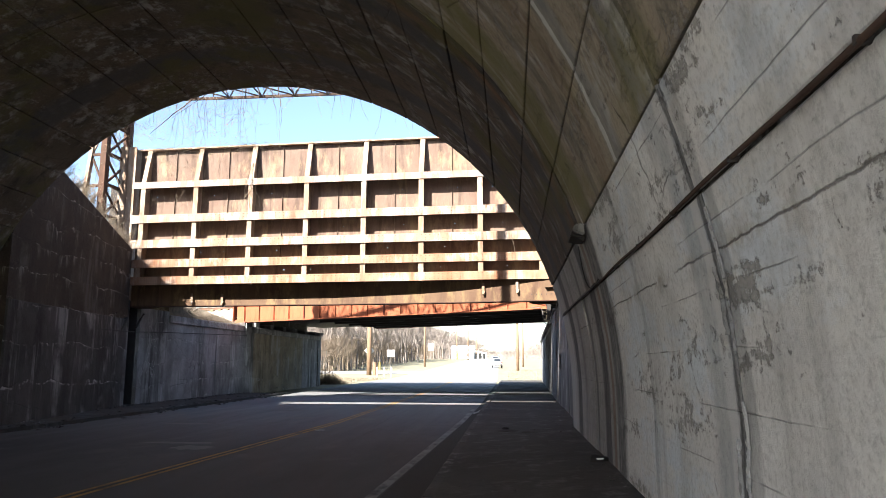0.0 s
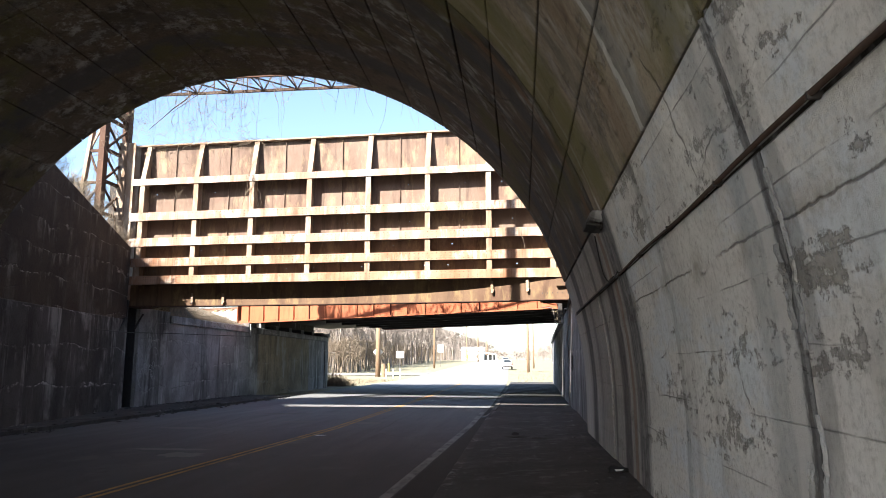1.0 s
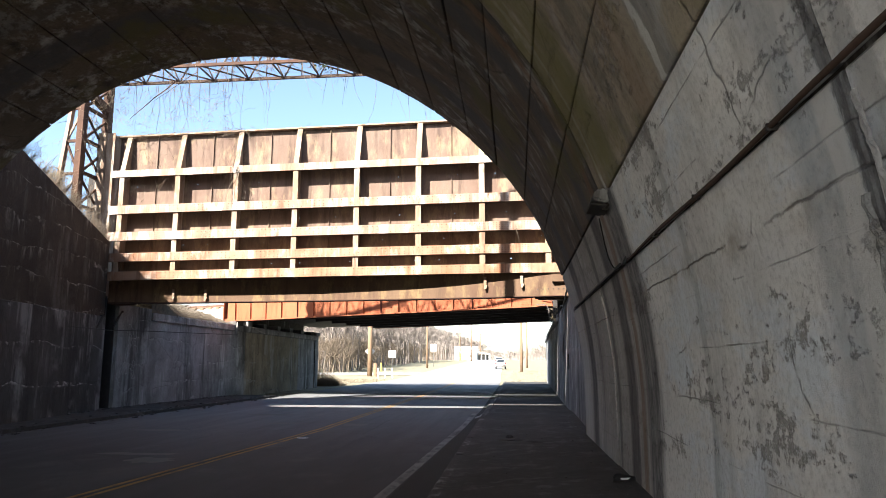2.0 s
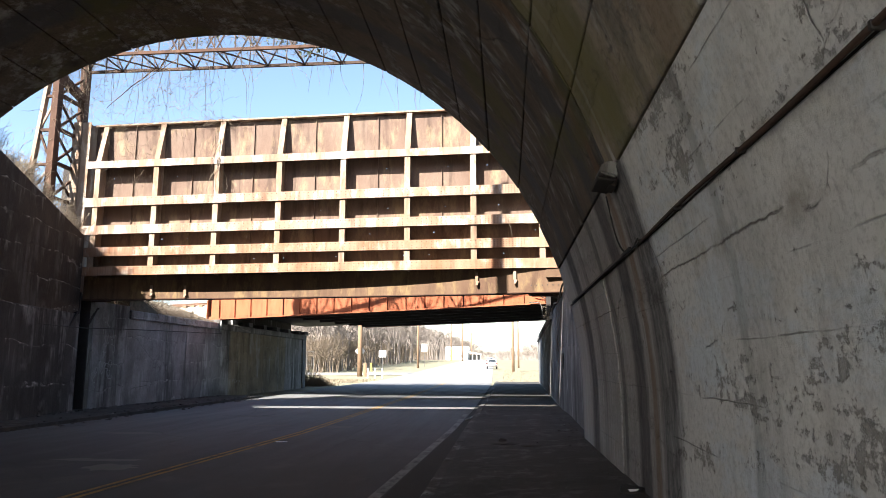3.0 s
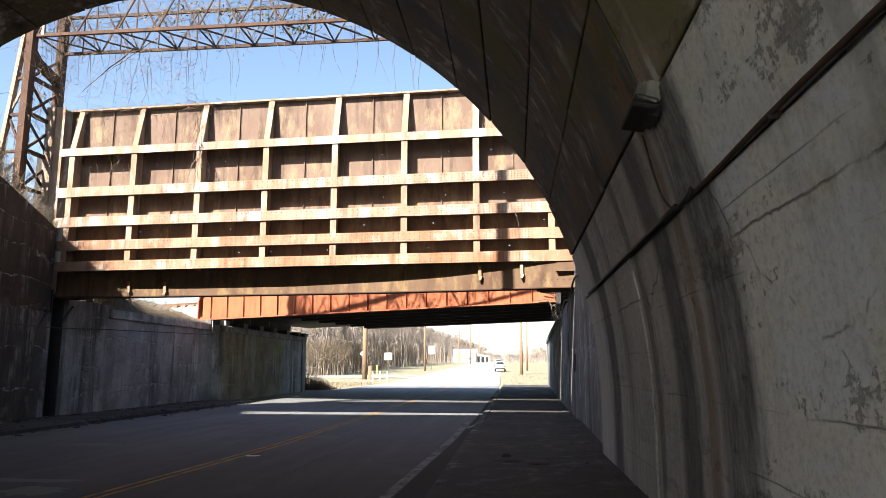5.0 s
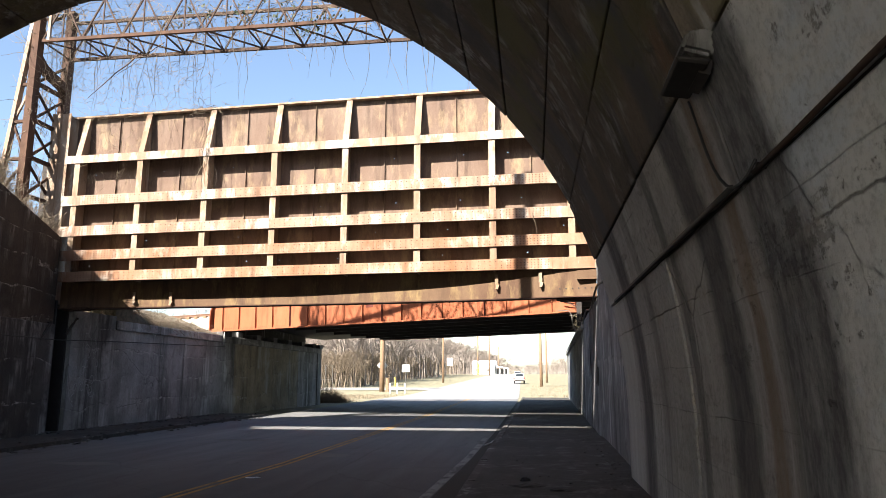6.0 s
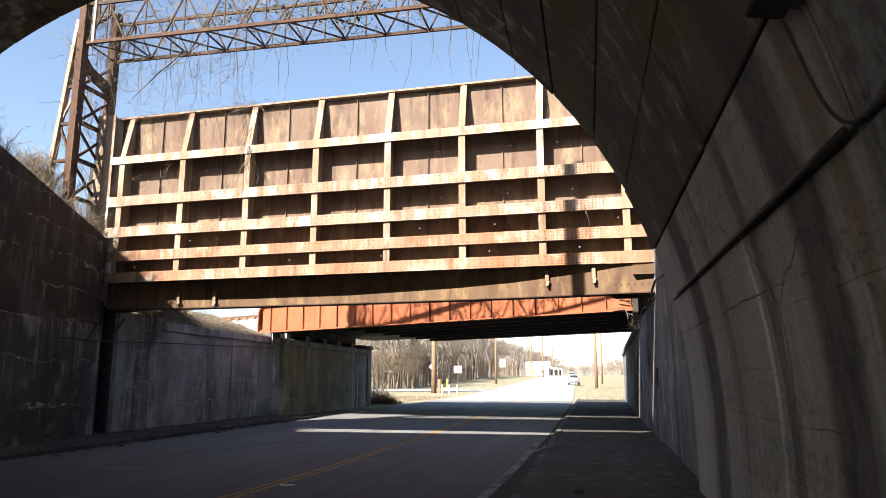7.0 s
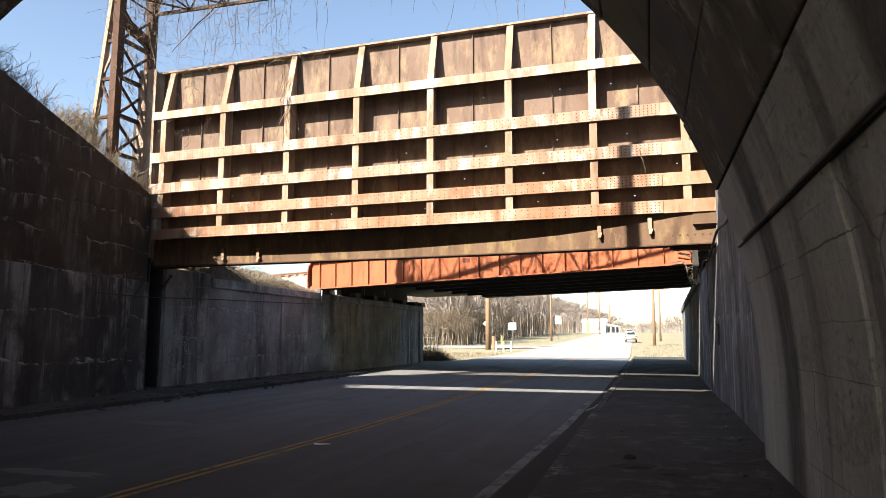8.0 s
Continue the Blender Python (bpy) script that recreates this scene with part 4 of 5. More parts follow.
def blades(bm, x0, x1, y0, y1, zf, n, h, rr, lean=0.35, w=0.012):
    """Dry grass blades standing on a surface of height zf(x, y)."""
    for _ in range(n):
        x, y = rr.uniform(x0, x1), rr.uniform(y0, y1)
        z, hh, a = zf(x, y), h * rr.uniform(0.5, 1.2), rr.uniform(0, 6.28)
        dx, dy = math.cos(a) * w, math.sin(a) * w
        lx, ly = rr.gauss(0, lean) * hh, rr.gauss(0, lean) * hh
        v = [bm.verts.new(c) for c in ((x - dx, y - dy, z), (x + dx, y + dy, z), (x + lx * .5 + dx * .7, y + ly * .5 + dy * .7, z + hh * .6), (x + lx * .5 - dx * .7, y + ly * .5 - dy * .7, z + hh * .6), (x + lx, y + ly, z + hh))]
        bm.faces.new((v[0], v[1], v[2], v[3]))
        bm.faces.new((v[3], v[2], v[4]))


bm = bmesh.new()
blades(bm, 15.1, 16.9, 0.1, 0.6, lambda x, y: 5.14, 170, 0.17, rr, 0.5, 0.006)
blades(bm, 14.7, 14.95, 0.2, 0.5, lambda x, y: 9.08, 40, 0.5, rr, 0.3, 0.006)
blades(bm, 0.8, 3.0, 0.1, 0.6, lambda x, y: 5.14, 30, 0.12, rr, 0.5, 0.006)
for v in bm.verts:
    v.co = gm @ v.co
tagged(solid("girder_grass", bm, M_STRAW, "dry grass growing on the girder ribs", "grass"), kind="stuff")

# brush behind the wing wall, clump at the tower foot
bm = bmesh.new()
for k in range(1100):
    t = rr.random()
    x, y, z = WA[0] + (WB[0] - WA[0]) * t - rr.uniform(0.1, 0.9), WA[1] + (WB[1] - WA[1]) * t, 8.38 + (6.33 - 8.38) * t
    strand(bm, (x, y, z), rr.randint(4, 9), 0.12, (rr.uniform(-.4, .6), rr.uniform(-.6, .6), 0.6), rr.uniform(0.006, 0.014), rr, 0.7)
tagged(solid("wall_brush", bm, M_TWIG, "thin bare brush along the sloping wall top", "brush"), kind="stuff")
bm = bmesh.new()
for k in range(1500):
    a, q = rr.uniform(0, 6.28), rr.random() ** 0.5
    z = rr.uniform(6.3, 8.9)
    wd = 0.75 * (1 - 0.25 * (z - 6.3) / 2.6)
    strand(bm, (-17.3 + wd * q * math.cos(a), 25.9 + 0.6 * q * math.sin(a), z), rr.randint(3, 6), 0.12, (rr.uniform(-.5, .5), rr.uniform(-.5, .5), rr.uniform(-.8, .5)), rr.uniform(0.008, 0.016), rr, 0.8)
tagged(solid("vine_clump", bm, M_STRAW, "dense clump of dry vines at the gantry foot", "shrub"), kind="stuff")

M_SOIL = plain("dry_soil", (0.16, 0.13, 0.09), 0.95, 0, 0.5, 6, 0.8)
# ---- soil, brush, ballast and rail on the left wall ----
bm = bmesh.new()
nx, ny = 8, 24
g = []
for i in range(nx + 1):
    row = []
    for j in range(ny + 1):
        x, y = LX + 0.02 - 3.2 * i / nx, 30.62 + 9.2 * j / ny
        z = 3.905 + max(0.0, 0.75 * (1 - (y - 30.6) / 2.8)) + 0.14 * i * min(1, (y - 29) / 4) + 0.05 * noise.noise(Vector((x * 2, y * 2, 0))) * (1 if i else 0.3)
        row.append(bm.verts.new((x, y, z)))
    g.append(row)
for i in range(nx):
    for j in range(ny):
        bm.faces.new((g[i][j], g[i][j + 1], g[i + 1][j + 1], g[i + 1][j]))
rim = [bm.verts.new((v.co.x, v.co.y, 3.88)) for v in g[0]]
for j in range(ny):
    bm.faces.new((g[0][j], g[0][j + 1], rim[j + 1], rim[j]))
solid("soil_bank", bm, M_SOIL, "dry soil and dead grass on the wall top", "soil", "structure", smooth=True)
bm = bmesh.new()
for k in range(1100):
    y = 30.7 + 6.5 * rr.random() ** 1.3
    z = 3.95 + max(0.0, 0.75 * (1 - (y - 30.6) / 2.8))
    strand(bm, (LX - rr.uniform(-0.05, 1.4), y, z + rr.uniform(0, .2)), rr.randint(4, 9), 0.12, (rr.uniform(0, .8), rr.uniform(-.5, .9), rr.uniform(-.5, .5)), rr.uniform(0.006, 0.014), rr, 0.6)
for k in range(16):
    strand(bm, (LX - rr.uniform(0.3, 1.5), rr.uniform(31, 35), 4.3), 8, 0.22, (rr.uniform(-.2, .6), rr.uniform(-.3, .3), 0.6), 0.014, rr, 0.35, 4)
blades(bm, LX - 0.3, LX + 0.1, 32.5, 38.5, lambda x, y: 3.9, 500, 0.25, rr, 0.9, 0.008)
tagged(solid("dry_brush", bm, M_TWIG, "dead brush and straw spilling over the wall edge", "brush"), kind="stuff")

track = thing("railway_track", "pale ballast bed with a rusty rail on sleepers", "track", redb.matrix_basis @ pose(0, 0, 0))
bm = bmesh.new()
nj = 60
prof = [(0.25, 0.02), (0.8, 0.75), (1.2, 0.9), (9.5, 0.9)]
g = []
for j in range(nj + 1):
    x = -40 + 39.75 * j / nj
    g.append([bm.verts.new((x, y + 0.05 * noise.noise(Vector((x * 3, y, 1))), z + 0.06 * noise.noise(Vector((x * 3, y * 3, 5))))) for y, z in prof])
for j in range(nj):
    for i in range(3):
        bm.faces.new((g[j][i], g[j][i + 1], g[j + 1][i + 1], g[j + 1][i]))
part("ballast", bm, M_BALLAST, track)
tie = bmesh.new()
box(tie, -0.11, 0.11, 0.0, 2.5, 0.0, 0.16)
tie_me = mesh_of("sleeper", tie, M_WOOD)
for k in range(46):
    shared("sleeper", tie_me, track, pose(-26 + 0.55 * k, 0.95, 0.77))
for yy in (1.45, 2.9):
    bm = bmesh.new()
    box(bm, -30, -0.3, yy - 0.065, yy + 0.065, 0.93, 0.945)
    box(bm, -30, -0.3, yy - 0.01, yy + 0.01, 0.945, 1.06)
    box(bm, -30, -0.3, yy - 0.035, yy + 0.035, 1.06, 1.1)
    part("rail", bm, M_RAIL, track)

# ---- tunnel fittings ----
def wall_pt(a, off, y):
    p = vault_pt(a, TR - off, y)
    return p


bm = bmesh.new()
tube(bm, [wall_pt(12.62, 0.004, y) + Vector((0, 0, 0.012 * math.sin(y * 1.7))) for y in np.arange(-5.9, 10.45, 0.5)], 0.015, 8)
pipe = solid("conduit", bm, M_TRUSS, "dark rusty conduit pipe clipped along the tunnel wall", "pipe", smooth=True)
for k in range(11):
    bm = bmesh.new()
    y = -5 + 1.5 * k
    p = wall_pt(12.62, 0.0, y)
    box(bm, p.x - 0.022, p.x + 0.05, y - 0.01, y + 0.01, p.z - 0.022, p.z + 0.014)
    part("clip", bm, M_NEARBLACK, pipe)
bm = bmesh.new()
tube(bm, [wall_pt(12.7, 0.015, y) for y in np.arange(10.5, 17.5, 0.5)], 0.02, 6)
solid("cable", bm, M_CABLE, "thin dark cable along the tunnel wall seam", "cable", smooth=True)

def crust(y0, a0, a1, seed, wide, label):
    """A ragged ridge of lime grown out of a leaking joint."""
    q = rng(seed)
    bm = bmesh.new()
    last = None
    drift = 0.0
    for k in range(int((a1 - a0) / 0.25)):
        a = a0 + 0.25 * k
        drift = drift * 0.93 + q.gauss(0, 0.012)
        w = wide * (0.45 + 0.9 * abs(noise.noise(Vector((a * 0.35, seed, 0))))) + q.uniform(0, 0.012)
        ring = []
        for f in (-1.0, -0.6, -0.2, 0.15, 0.55, 1.0):
            y = y0 + drift + f * w + q.uniform(-0.006, 0.006)
            lift = 0.0 if abs(f) == 1 else 0.016 * (1 - f * f) * q.uniform(0.0, 1.0)
            ring.append(bm.verts.new(vault_pt(a, TR + 0.014 - lift if abs(f) < 1 else TR + 0.02, y)))
        broken = noise.noise(Vector((a * 0.22, seed * 3.1, 4))) < -0.12
        if last and not broken:
            for i in range(5):
                bm.faces.new((last[i], last[i + 1], ring[i + 1], ring[i]))
        last = ring
    return solid("lime_crust", bm, M_CRUST, label, "lime crust", "structure")


M_CRUST = concrete("lime_crust", (0.36, 0.365, 0.37), (0.15, 0.152, 0.155), (0.05, 0.05, 0.052), 0.9, 0.95, 0.85)
crust(4.9, -8, 46, 3, 0.055, "ragged pale lime crust along a cracked tunnel joint")
crust(4.74, -6, 30, 5, 0.022, "thin broken lime ridge beside the tunnel joint")
crust(6.7, 26, 44, 7, 0.03, "thin pale lime ridge across the vault")

lamp = thing("tunnel_light", "old grey metal wall light with a broken cover", "light", pose(*wall_pt(17.6, 0.0, 10.28), 0, 18, 0))
bm = bmesh.new()
vs = box(bm, -0.23, -0.01, -0.25, 0.24, -0.04, 0.2)
for v in vs:
    if v.co.z > 0 and v.co.x < -0.15:
        v.co.z -= 0.1
bmesh.ops.bevel(bm, geom=bm.edges[:], offset=0.025, segments=2, affect='EDGES')
part("housing", bm, M_LAMPGREY, lamp, "dented grey metal housing")
bm = bmesh.new()
hexa(bm, [(-0.235, -0.24, -0.13), (-0.02, -0.24, -0.1), (-0.02, 0.23, -0.1), (-0.235, 0.23, -0.13), (-0.25, -0.25, -0.1), (-0.01, -0.25, -0.06), (-0.01, 0.24, -0.06), (-0.25, 0.24, -0.1)])
bmesh.ops.bevel(bm, geom=bm.edges[:], offset=0.012, segments=1, affect='EDGES')
part("cover", bm, M_NEARBLACK, lamp, "dark hinged glass cover")
bm = bmesh.new()
box(bm, -0.06, 0.02, -0.15, 0.1, -0.12, 0.3)
part("bracket", bm, M_NEARBLACK, lamp)
lamp.scale = (0.82, 1.15, 0.82)
bm = bmesh.new()
pts = []
p0, p1 = wall_pt(16.9, 0.1, 10.45), wall_pt(12.8, 0.03, 9.95)
for k in range(13):
    t = k / 12
    p = p0.lerp(p1, t)
    p.z -= 0.28 * math.sin(math.pi * t ** 1.6)
    p.x -= 0.05 * math.sin(math.pi * t)
    pts.append(p)
tube(bm, pts, 0.009, 6)
solid("lamp_cable", bm, M_CABLE, "black cable looping from the wall light", "cable", smooth=True)

# ---- on the pavements ----
shoe = thing("shoe", "discarded black trainer lying on the sidewalk by the wall", "shoe", pose(1.34, 11.6, walk_z(1.34, 11.6) - 0.002, 0, -3, 12))
bm = bmesh.new()
last = None
for x, w, h in ((-0.145, 0.02, 0.05), (-0.12, 0.036, 0.085), (-0.06, 0.038, 0.09), (0.0, 0.04, 0.07), (0.06, 0.046, 0.055), (0.11, 0.04, 0.045), (0.145, 0.015, 0.035)):
    ring = [bm.verts.new((x, w * math.cos(a), 0.02 + h * max(0, math.sin(a)) * (1 if math.sin(a) > 0 else 0))) for a in np.linspace(0, math.pi, 7)]
    if last:
        for k in range(6):
            bm.faces.new((last[k], last[k + 1], ring[k + 1], ring[k]))
        bm.faces.new((last[6], last[0], ring[0], ring[6]))
    else:
        bm.faces.new(ring)
    last = ring
bm.faces.new(last[::-1])
part("upper", bm, M_BLACK, shoe, smooth=True)
bm = bmesh.new()
ring = [(0.15 * math.cos(a), (0.044 - 0.006 * math.cos(2 * a)) * math.sin(a)) for a in np.linspace(0, 2 * math.pi, 15)[:-1]]
va, vb = [[bm.verts.new((x, y, z)) for x, y in ring] for z in (0.0, 0.024)]
bm.faces.new(va[::-1]), bm.faces.new(vb)
for k in range(14):
    bm.faces.new((va[k], va[(k + 1) % 14], vb[(k + 1) % 14], vb[k]))
part("sole", bm, M_NEARBLACK, shoe)
bm = bmesh.new()
hexa(bm, [(-0.05, -0.052, 0.03), (0.03, -0.052, 0.03), (0.03, -0.044, 0.03), (-0.05, -0.044, 0.03), (-0.07, -0.045, 0.055), (0.07, -0.045, 0.05), (0.07, -0.04, 0.05), (-0.07, -0.04, 0.055)])
part("stripe", bm, M_SIGNW, shoe, "white side stripe")


def lump(name, x, y, z, r, h, seed, mat, label, category):
    """A low uneven heap."""
    q = rng(seed)
    bm = bmesh.new()
    n = 14
    rings = []
    for f, hh in ((1.0, -0.004), (0.75, h * .6), (0.4, h)):
        rings.append([bm.verts.new((x + r * f * q.uniform(.75, 1.2) * math.cos(6.283 * k / n), y + .6 * r * f * q.uniform(.75, 1.2) * math.sin(6.283 * k / n), z + hh * q.uniform(.6, 1.2))) for k in range(n)])
    for a, b in zip(rings, rings[1:]):
        for k in range(n):
            bm.faces.new((a[k], a[(k + 1) % n], b[(k + 1) % n], b[k]))
    bm.faces.new(rings[-1])
    return solid(name, bm, mat, label, category)


lump("dirt_clod", -0.1, 17.2, walk_z(-0.1, 17.2), 0.33, 0.03, 1, M_NEARBLACK, "dark clod of dirt and leaves on the sidewalk", "dirt", )
lump("dirt_clod", 0.36, 16.7, walk_z(0.36, 16.7), 0.22, 0.025, 2, M_NEARBLACK, "dark clod of dirt and leaves on the sidewalk", "dirt")
lump("dirt_clod", -0.18, 17.75, walk_z(-0.18, 17.75), 0.1, 0.05, 3, M_NEARBLACK, "small dark clod on the sidewalk", "dirt")
rr = rng(21)
bm = bmesh.new()
for k in range(420):
    y = rr.uniform(9, 34)
    x = rr.choice((rr.gauss(1.35, 0.15), rr.uniform(-0.9, 1.5), rr.gauss(1.4, 0.12)))
    if x > right_at(max(y, 18)) - 0.05:
        continue
    s = rr.uniform(0.006, 0.022)
    box(bm, -s, s, -s * .7, s * .7, 0, s * rr.uniform(.4, 1), pose(x, y, walk_z(x, y) - 0.002, rr.uniform(-20, 20), rr.uniform(-20, 20), rr.uniform(0, 180)))
tagged(solid("gravel", bm, M_KERB, "scattered small stones along the wall foot", "gravel"), kind="stuff")
bm = bmesh.new()
for k in range(500):
    y = rr.uniform(18, 40)
    x = -12.9 + rr.gauss(0, 0.25) if k % 2 else -15.0 + rr.gauss(0, .2)
    s = rr.uniform(0.01, 0.05)
    box(bm, -s, s, -s * .7, s * .7, 0, s * rr.uniform(.4, 1), pose(x, y, 0.0 if x > -12.9 else 0.098, rr.uniform(-20, 20), rr.uniform(-20, 20), rr.uniform(0, 180)))
tagged(solid("rubble", bm, M_ABUT, "grey rubble scattered along the left kerb", "rubble"), kind="stuff")
bm = bmesh.new()
tube(bm, [(-1.35, 25.4, 0.02), (-1.22, 26.0, 0.03), (-1.2, 26.5, 0.03), (-1.14, 26.75, 0.06)], 0.022, 6)
solid("stick", bm, M_PALE, "pale bent stick lying beside the kerb", "stick")
bm = bmesh.new()
for k in range(2):
    box(bm, -0.1 + .12 * k, 0.05 + .1 * k, -0.06, 0.05, 0.004, 0.012, pose(-5.1, 18.8, 0, 0, 3, 30 + 20 * k))
solid("paper_scrap", bm, M_SIGNW, "crumpled scrap of paper on the road", "litter")


def patch(x, y, w, d, seed, mat=None):
    q = rng(seed)
    bm = bmesh.new()
    n = 22
    vs = [bm.verts.new((x + w * q.uniform(.7, 1.1) * math.cos(6.283 * k / n), y + d * q.uniform(.6, 1.15) * math.sin(6.283 * k / n), 0.004)) for k in range(n)]
    bm.faces.new(vs)
    solid("road_patch", bm, mat or M_PATCH, "pale worn patch on the asphalt", "road patch", "structure")


patch(-7.4, 15.6, 0.95, 0.22, 1)
patch(-6.75, 14.75, 0.5, 0.4, 2)
patch(-6.8, 23.0, 0.7, 0.3, 3)
patch(-4.75, 22.7, 0.55, 0.5, 4)
patch(-8.5, 26.5, 0.9, 0.5, 5)
patch(-9.5, 20.5, 0.8, 0.3, 6)

# chalk scribbles on the pier
rr = rng(31)
bm = bmesh.new()
for k in range(22):
    y, z, a = rr.uniform(28.4, 29.6), rr.uniform(1.2, 3.0), rr.uniform(0, 6.28)
    pts = []
    for q in range(9):
        a += rr.gauss(0.5, 0.5)
        y, z = min(max(y + 0.07 * math.cos(a), 28.2), 30.4), min(max(z + 0.09 * math.sin(a), 0.8), 3.6)
        pts.append((LX + 0.062, y, z))
    tube(bm, pts, 0.009, 4)
tagged(solid("wall_scribbles", bm, M_SIGNG, "pale chalk scribbles on the concrete pier", "graffiti"), kind="stuff")

# ---- wall fittings beyond the tunnel ----
bm = bmesh.new()
tube(bm, [(-14.35, 21.75, 2.95), (-15.0, 25.5, 3.0), (-15.2, 27.2, 3.0), (-15.25, 30, 3.1), (-15.3, 36, 3.25), (-15.3, 40, 3.35)], 0.018, 6)
solid("wall_cable", bm, M_CABLE, "thin dark cable strung along the concrete walls", "cable", smooth=True)
for y, z in ((26.0, 3.1), (26.85, 2.95), (28.3, 3.2)):
    bm = bmesh.new()
    xw = -15.2 if y < 27 else -15.34
    bar(bm, (xw, y - 0.5, z), (xw, y, z + 0.6), 0.06)
    bar(bm, (xw - 0.2, y, z + 0.57), (xw + 0.05, y, z + 0.57), 0.06)
    solid("wall_bracket", bm, M_NEARBLACK, "dark rusty bracket fixed to the wall", "bracket", group="wall brackets")
bm = bmesh.new()
p = Vector((right_at(27.2), 27.2, 1.8))
box(bm, p.x - 0.05, p.x - 0.003, 26.95, 27.35, 1.55, 2.08)
bmesh.ops.bevel(bm, geom=bm.edges[:], offset=0.012, segments=1, affect='EDGES')
plate = solid("meter_box", bm, M_KERB, "pale grey metal box on the retaining wall", "box")
bm = bmesh.new()
box(bm, p.x - 0.056, p.x - 0.051, 27.0, 27.3, 1.6, 1.66)
part("label_bar", bm, M_NEARBLACK, plate)
bm = bmesh.new()
tube(bm, [(1.0, 35.45, 4.5), (1.45, 35.4, 4.48), (1.55, 35.35, 4.3), (1.58, 35.35, 3.95), (1.65, 35.3, 3.7), (1.85, 35.2, 3.62)], 0.02, 8)
solid("drain_pipe", bm, M_KERB, "pale bent pipe hanging from the red bridge", "pipe", smooth=True)
bm = bmesh.new()
tube(bm, [(right_at(y) - 0.08, y, 4.1 - 0.01 * (y - 18) + 0.12 * math.cos(y)) for y in np.arange(18, 35, 1.0)], 0.03, 6)
solid("wall_pipe", bm, M_CABLE, "dark cable sagging along the retaining wall", "cable", smooth=True)
bm = bmesh.new()
tube(bm, [(-15.25, 39.75, 4.05), (-15.2, 39.6, 4.0), (-15.2, 39.6, 3.4)], 0.025, 6)
solid("drain_pipe", bm, M_PALE, "thin pale pipe at the red girder's end", "pipe", smooth=True)
rr = rng(8)
bm = bmesh.new()
for k in range(60):
    strand(bm, (1.9, 35.3 + rr.uniform(-.3, .3), 4.1 + rr.uniform(-.2, .3)), 5, 0.1, (rr.uniform(-.6, .2), rr.uniform(-.5, .5), -0.6), 0.01, rr, 0.7)
tagged(solid("dead_weeds", bm, M_STRAW, "dead weeds hanging from the abutment corner", "weeds"), kind="stuff")
bm = bmesh.new()
rr = rng(4)
for k in range(900):
    x, y = -15.6 + rr.gauss(0, 0.8), 58.5 + abs(rr.gauss(0, 2.6))
    top = max(0.15, 1.25 - 0.5 * abs(x + 15.8) - 0.12 * (y - 58))
    strand(bm, (x, y, 0), rr.randint(3, 6), top * 0.25, (rr.uniform(-.5, .5), rr.uniform(-.5, .5), 1), rr.uniform(0.012, 0.025), rr, 0.4)
tagged(solid("tall_weeds", bm, M_TWIG, "dead brown weeds at the end of the wall", "weeds"), kind="stuff")
for k in range(6):
    bm = bmesh.new()
    y = 42.0 + 2.6 * k
    box(bm, LX - 0.8, LX - 0.1, y, y + 0.6, 3.904, 4.2)
    solid("bearing_pedestal", bm, M_ABUTL, "dark concrete bearing pedestal on the wall top", "pedestal", group="bearing pedestals")

rack = thing("cable_rack", "black steel bracket with bars at the red girder's end", "bracket", pose(1.45, 35.1, 4.75))
for k in range(4):
    bm = bmesh.new()
    bar(bm, (-0.45, 0, 0.75 - 0.16 * k), (0.45, 0.1, 0.45 - 0.22 * k), 0.035)
    part("bar", bm, M_NEARBLACK, rack)
bm = bmesh.new()
box(bm, 0.3, 0.5, -0.05, 0.15, -0.9, 0.85)
part("post", bm, M_NEARBLACK, rack)

# ---- beyond the bridges ----
def pole(x, y, h, r, mat, label, lean=0.0):
    ob = thing("utility_pole", label, "pole", pose(x, y, ground_z(y) - 0.06, 0, lean, 0), "utility poles")
    bm = bmesh.new()
    tube(bm, [(0, 0, 0), (0, 0, h * .5), (0, 0, h)], [r, r * .88, r * .75], 10)
    part("shaft", bm, mat, ob, smooth=True)
    bm = bmesh.new()
    box(bm, -1.2, 1.2, -0.06, 0.06, h - 0.9, h - 0.76)
    part("crossarm", bm, mat, ob)
    return ob


M_YPOLE = plain("yellow_paint", (0.45, 0.36, 0.08), 0.7, 0, 0.3)
p1 = pole(-19.35, 96, 11, 0.34, M_WOOD, "thick brown wooden utility pole on the grass verge")
pole(-17.1, 140, 11, 0.2, M_WOOD, "slim wooden utility pole on the grass verge")
pole(-13.4, 220, 13, 0.22, M_WOOD, "slim dark utility pole in the distance")
p4 = pole(-18.4, 240, 13, 0.24, M_WOOD, "distant utility pole with a yellow painted foot")
bm = bmesh.new()
tube(bm, [(0, 0, 0), (0, 0, 4.0)], 0.3, 8)
part("guard", bm, M_YPOLE, p4, "yellow pole guard")
pole(0.95, 115, 11, 0.24, M_WOOD, "grey wooden utility pole beside the road")
pole(2.2, 140, 10, 0.18, M_WOOD, "thin grey utility pole beside the road")
for k in range(5):
    pole(-14 - 3.0 * k, 290 + 60 * k, 11, 0.22, M_WOOD, "distant utility pole along the road")
bm = bmesh.new()
tube(bm, [(-18.5, 95.5, -0.05), (-18.5, 95.5, 1.9)], 0.28, 9)
solid("stump_post", bm, M_WOOD, "short dark wooden post beside the pole", "post")

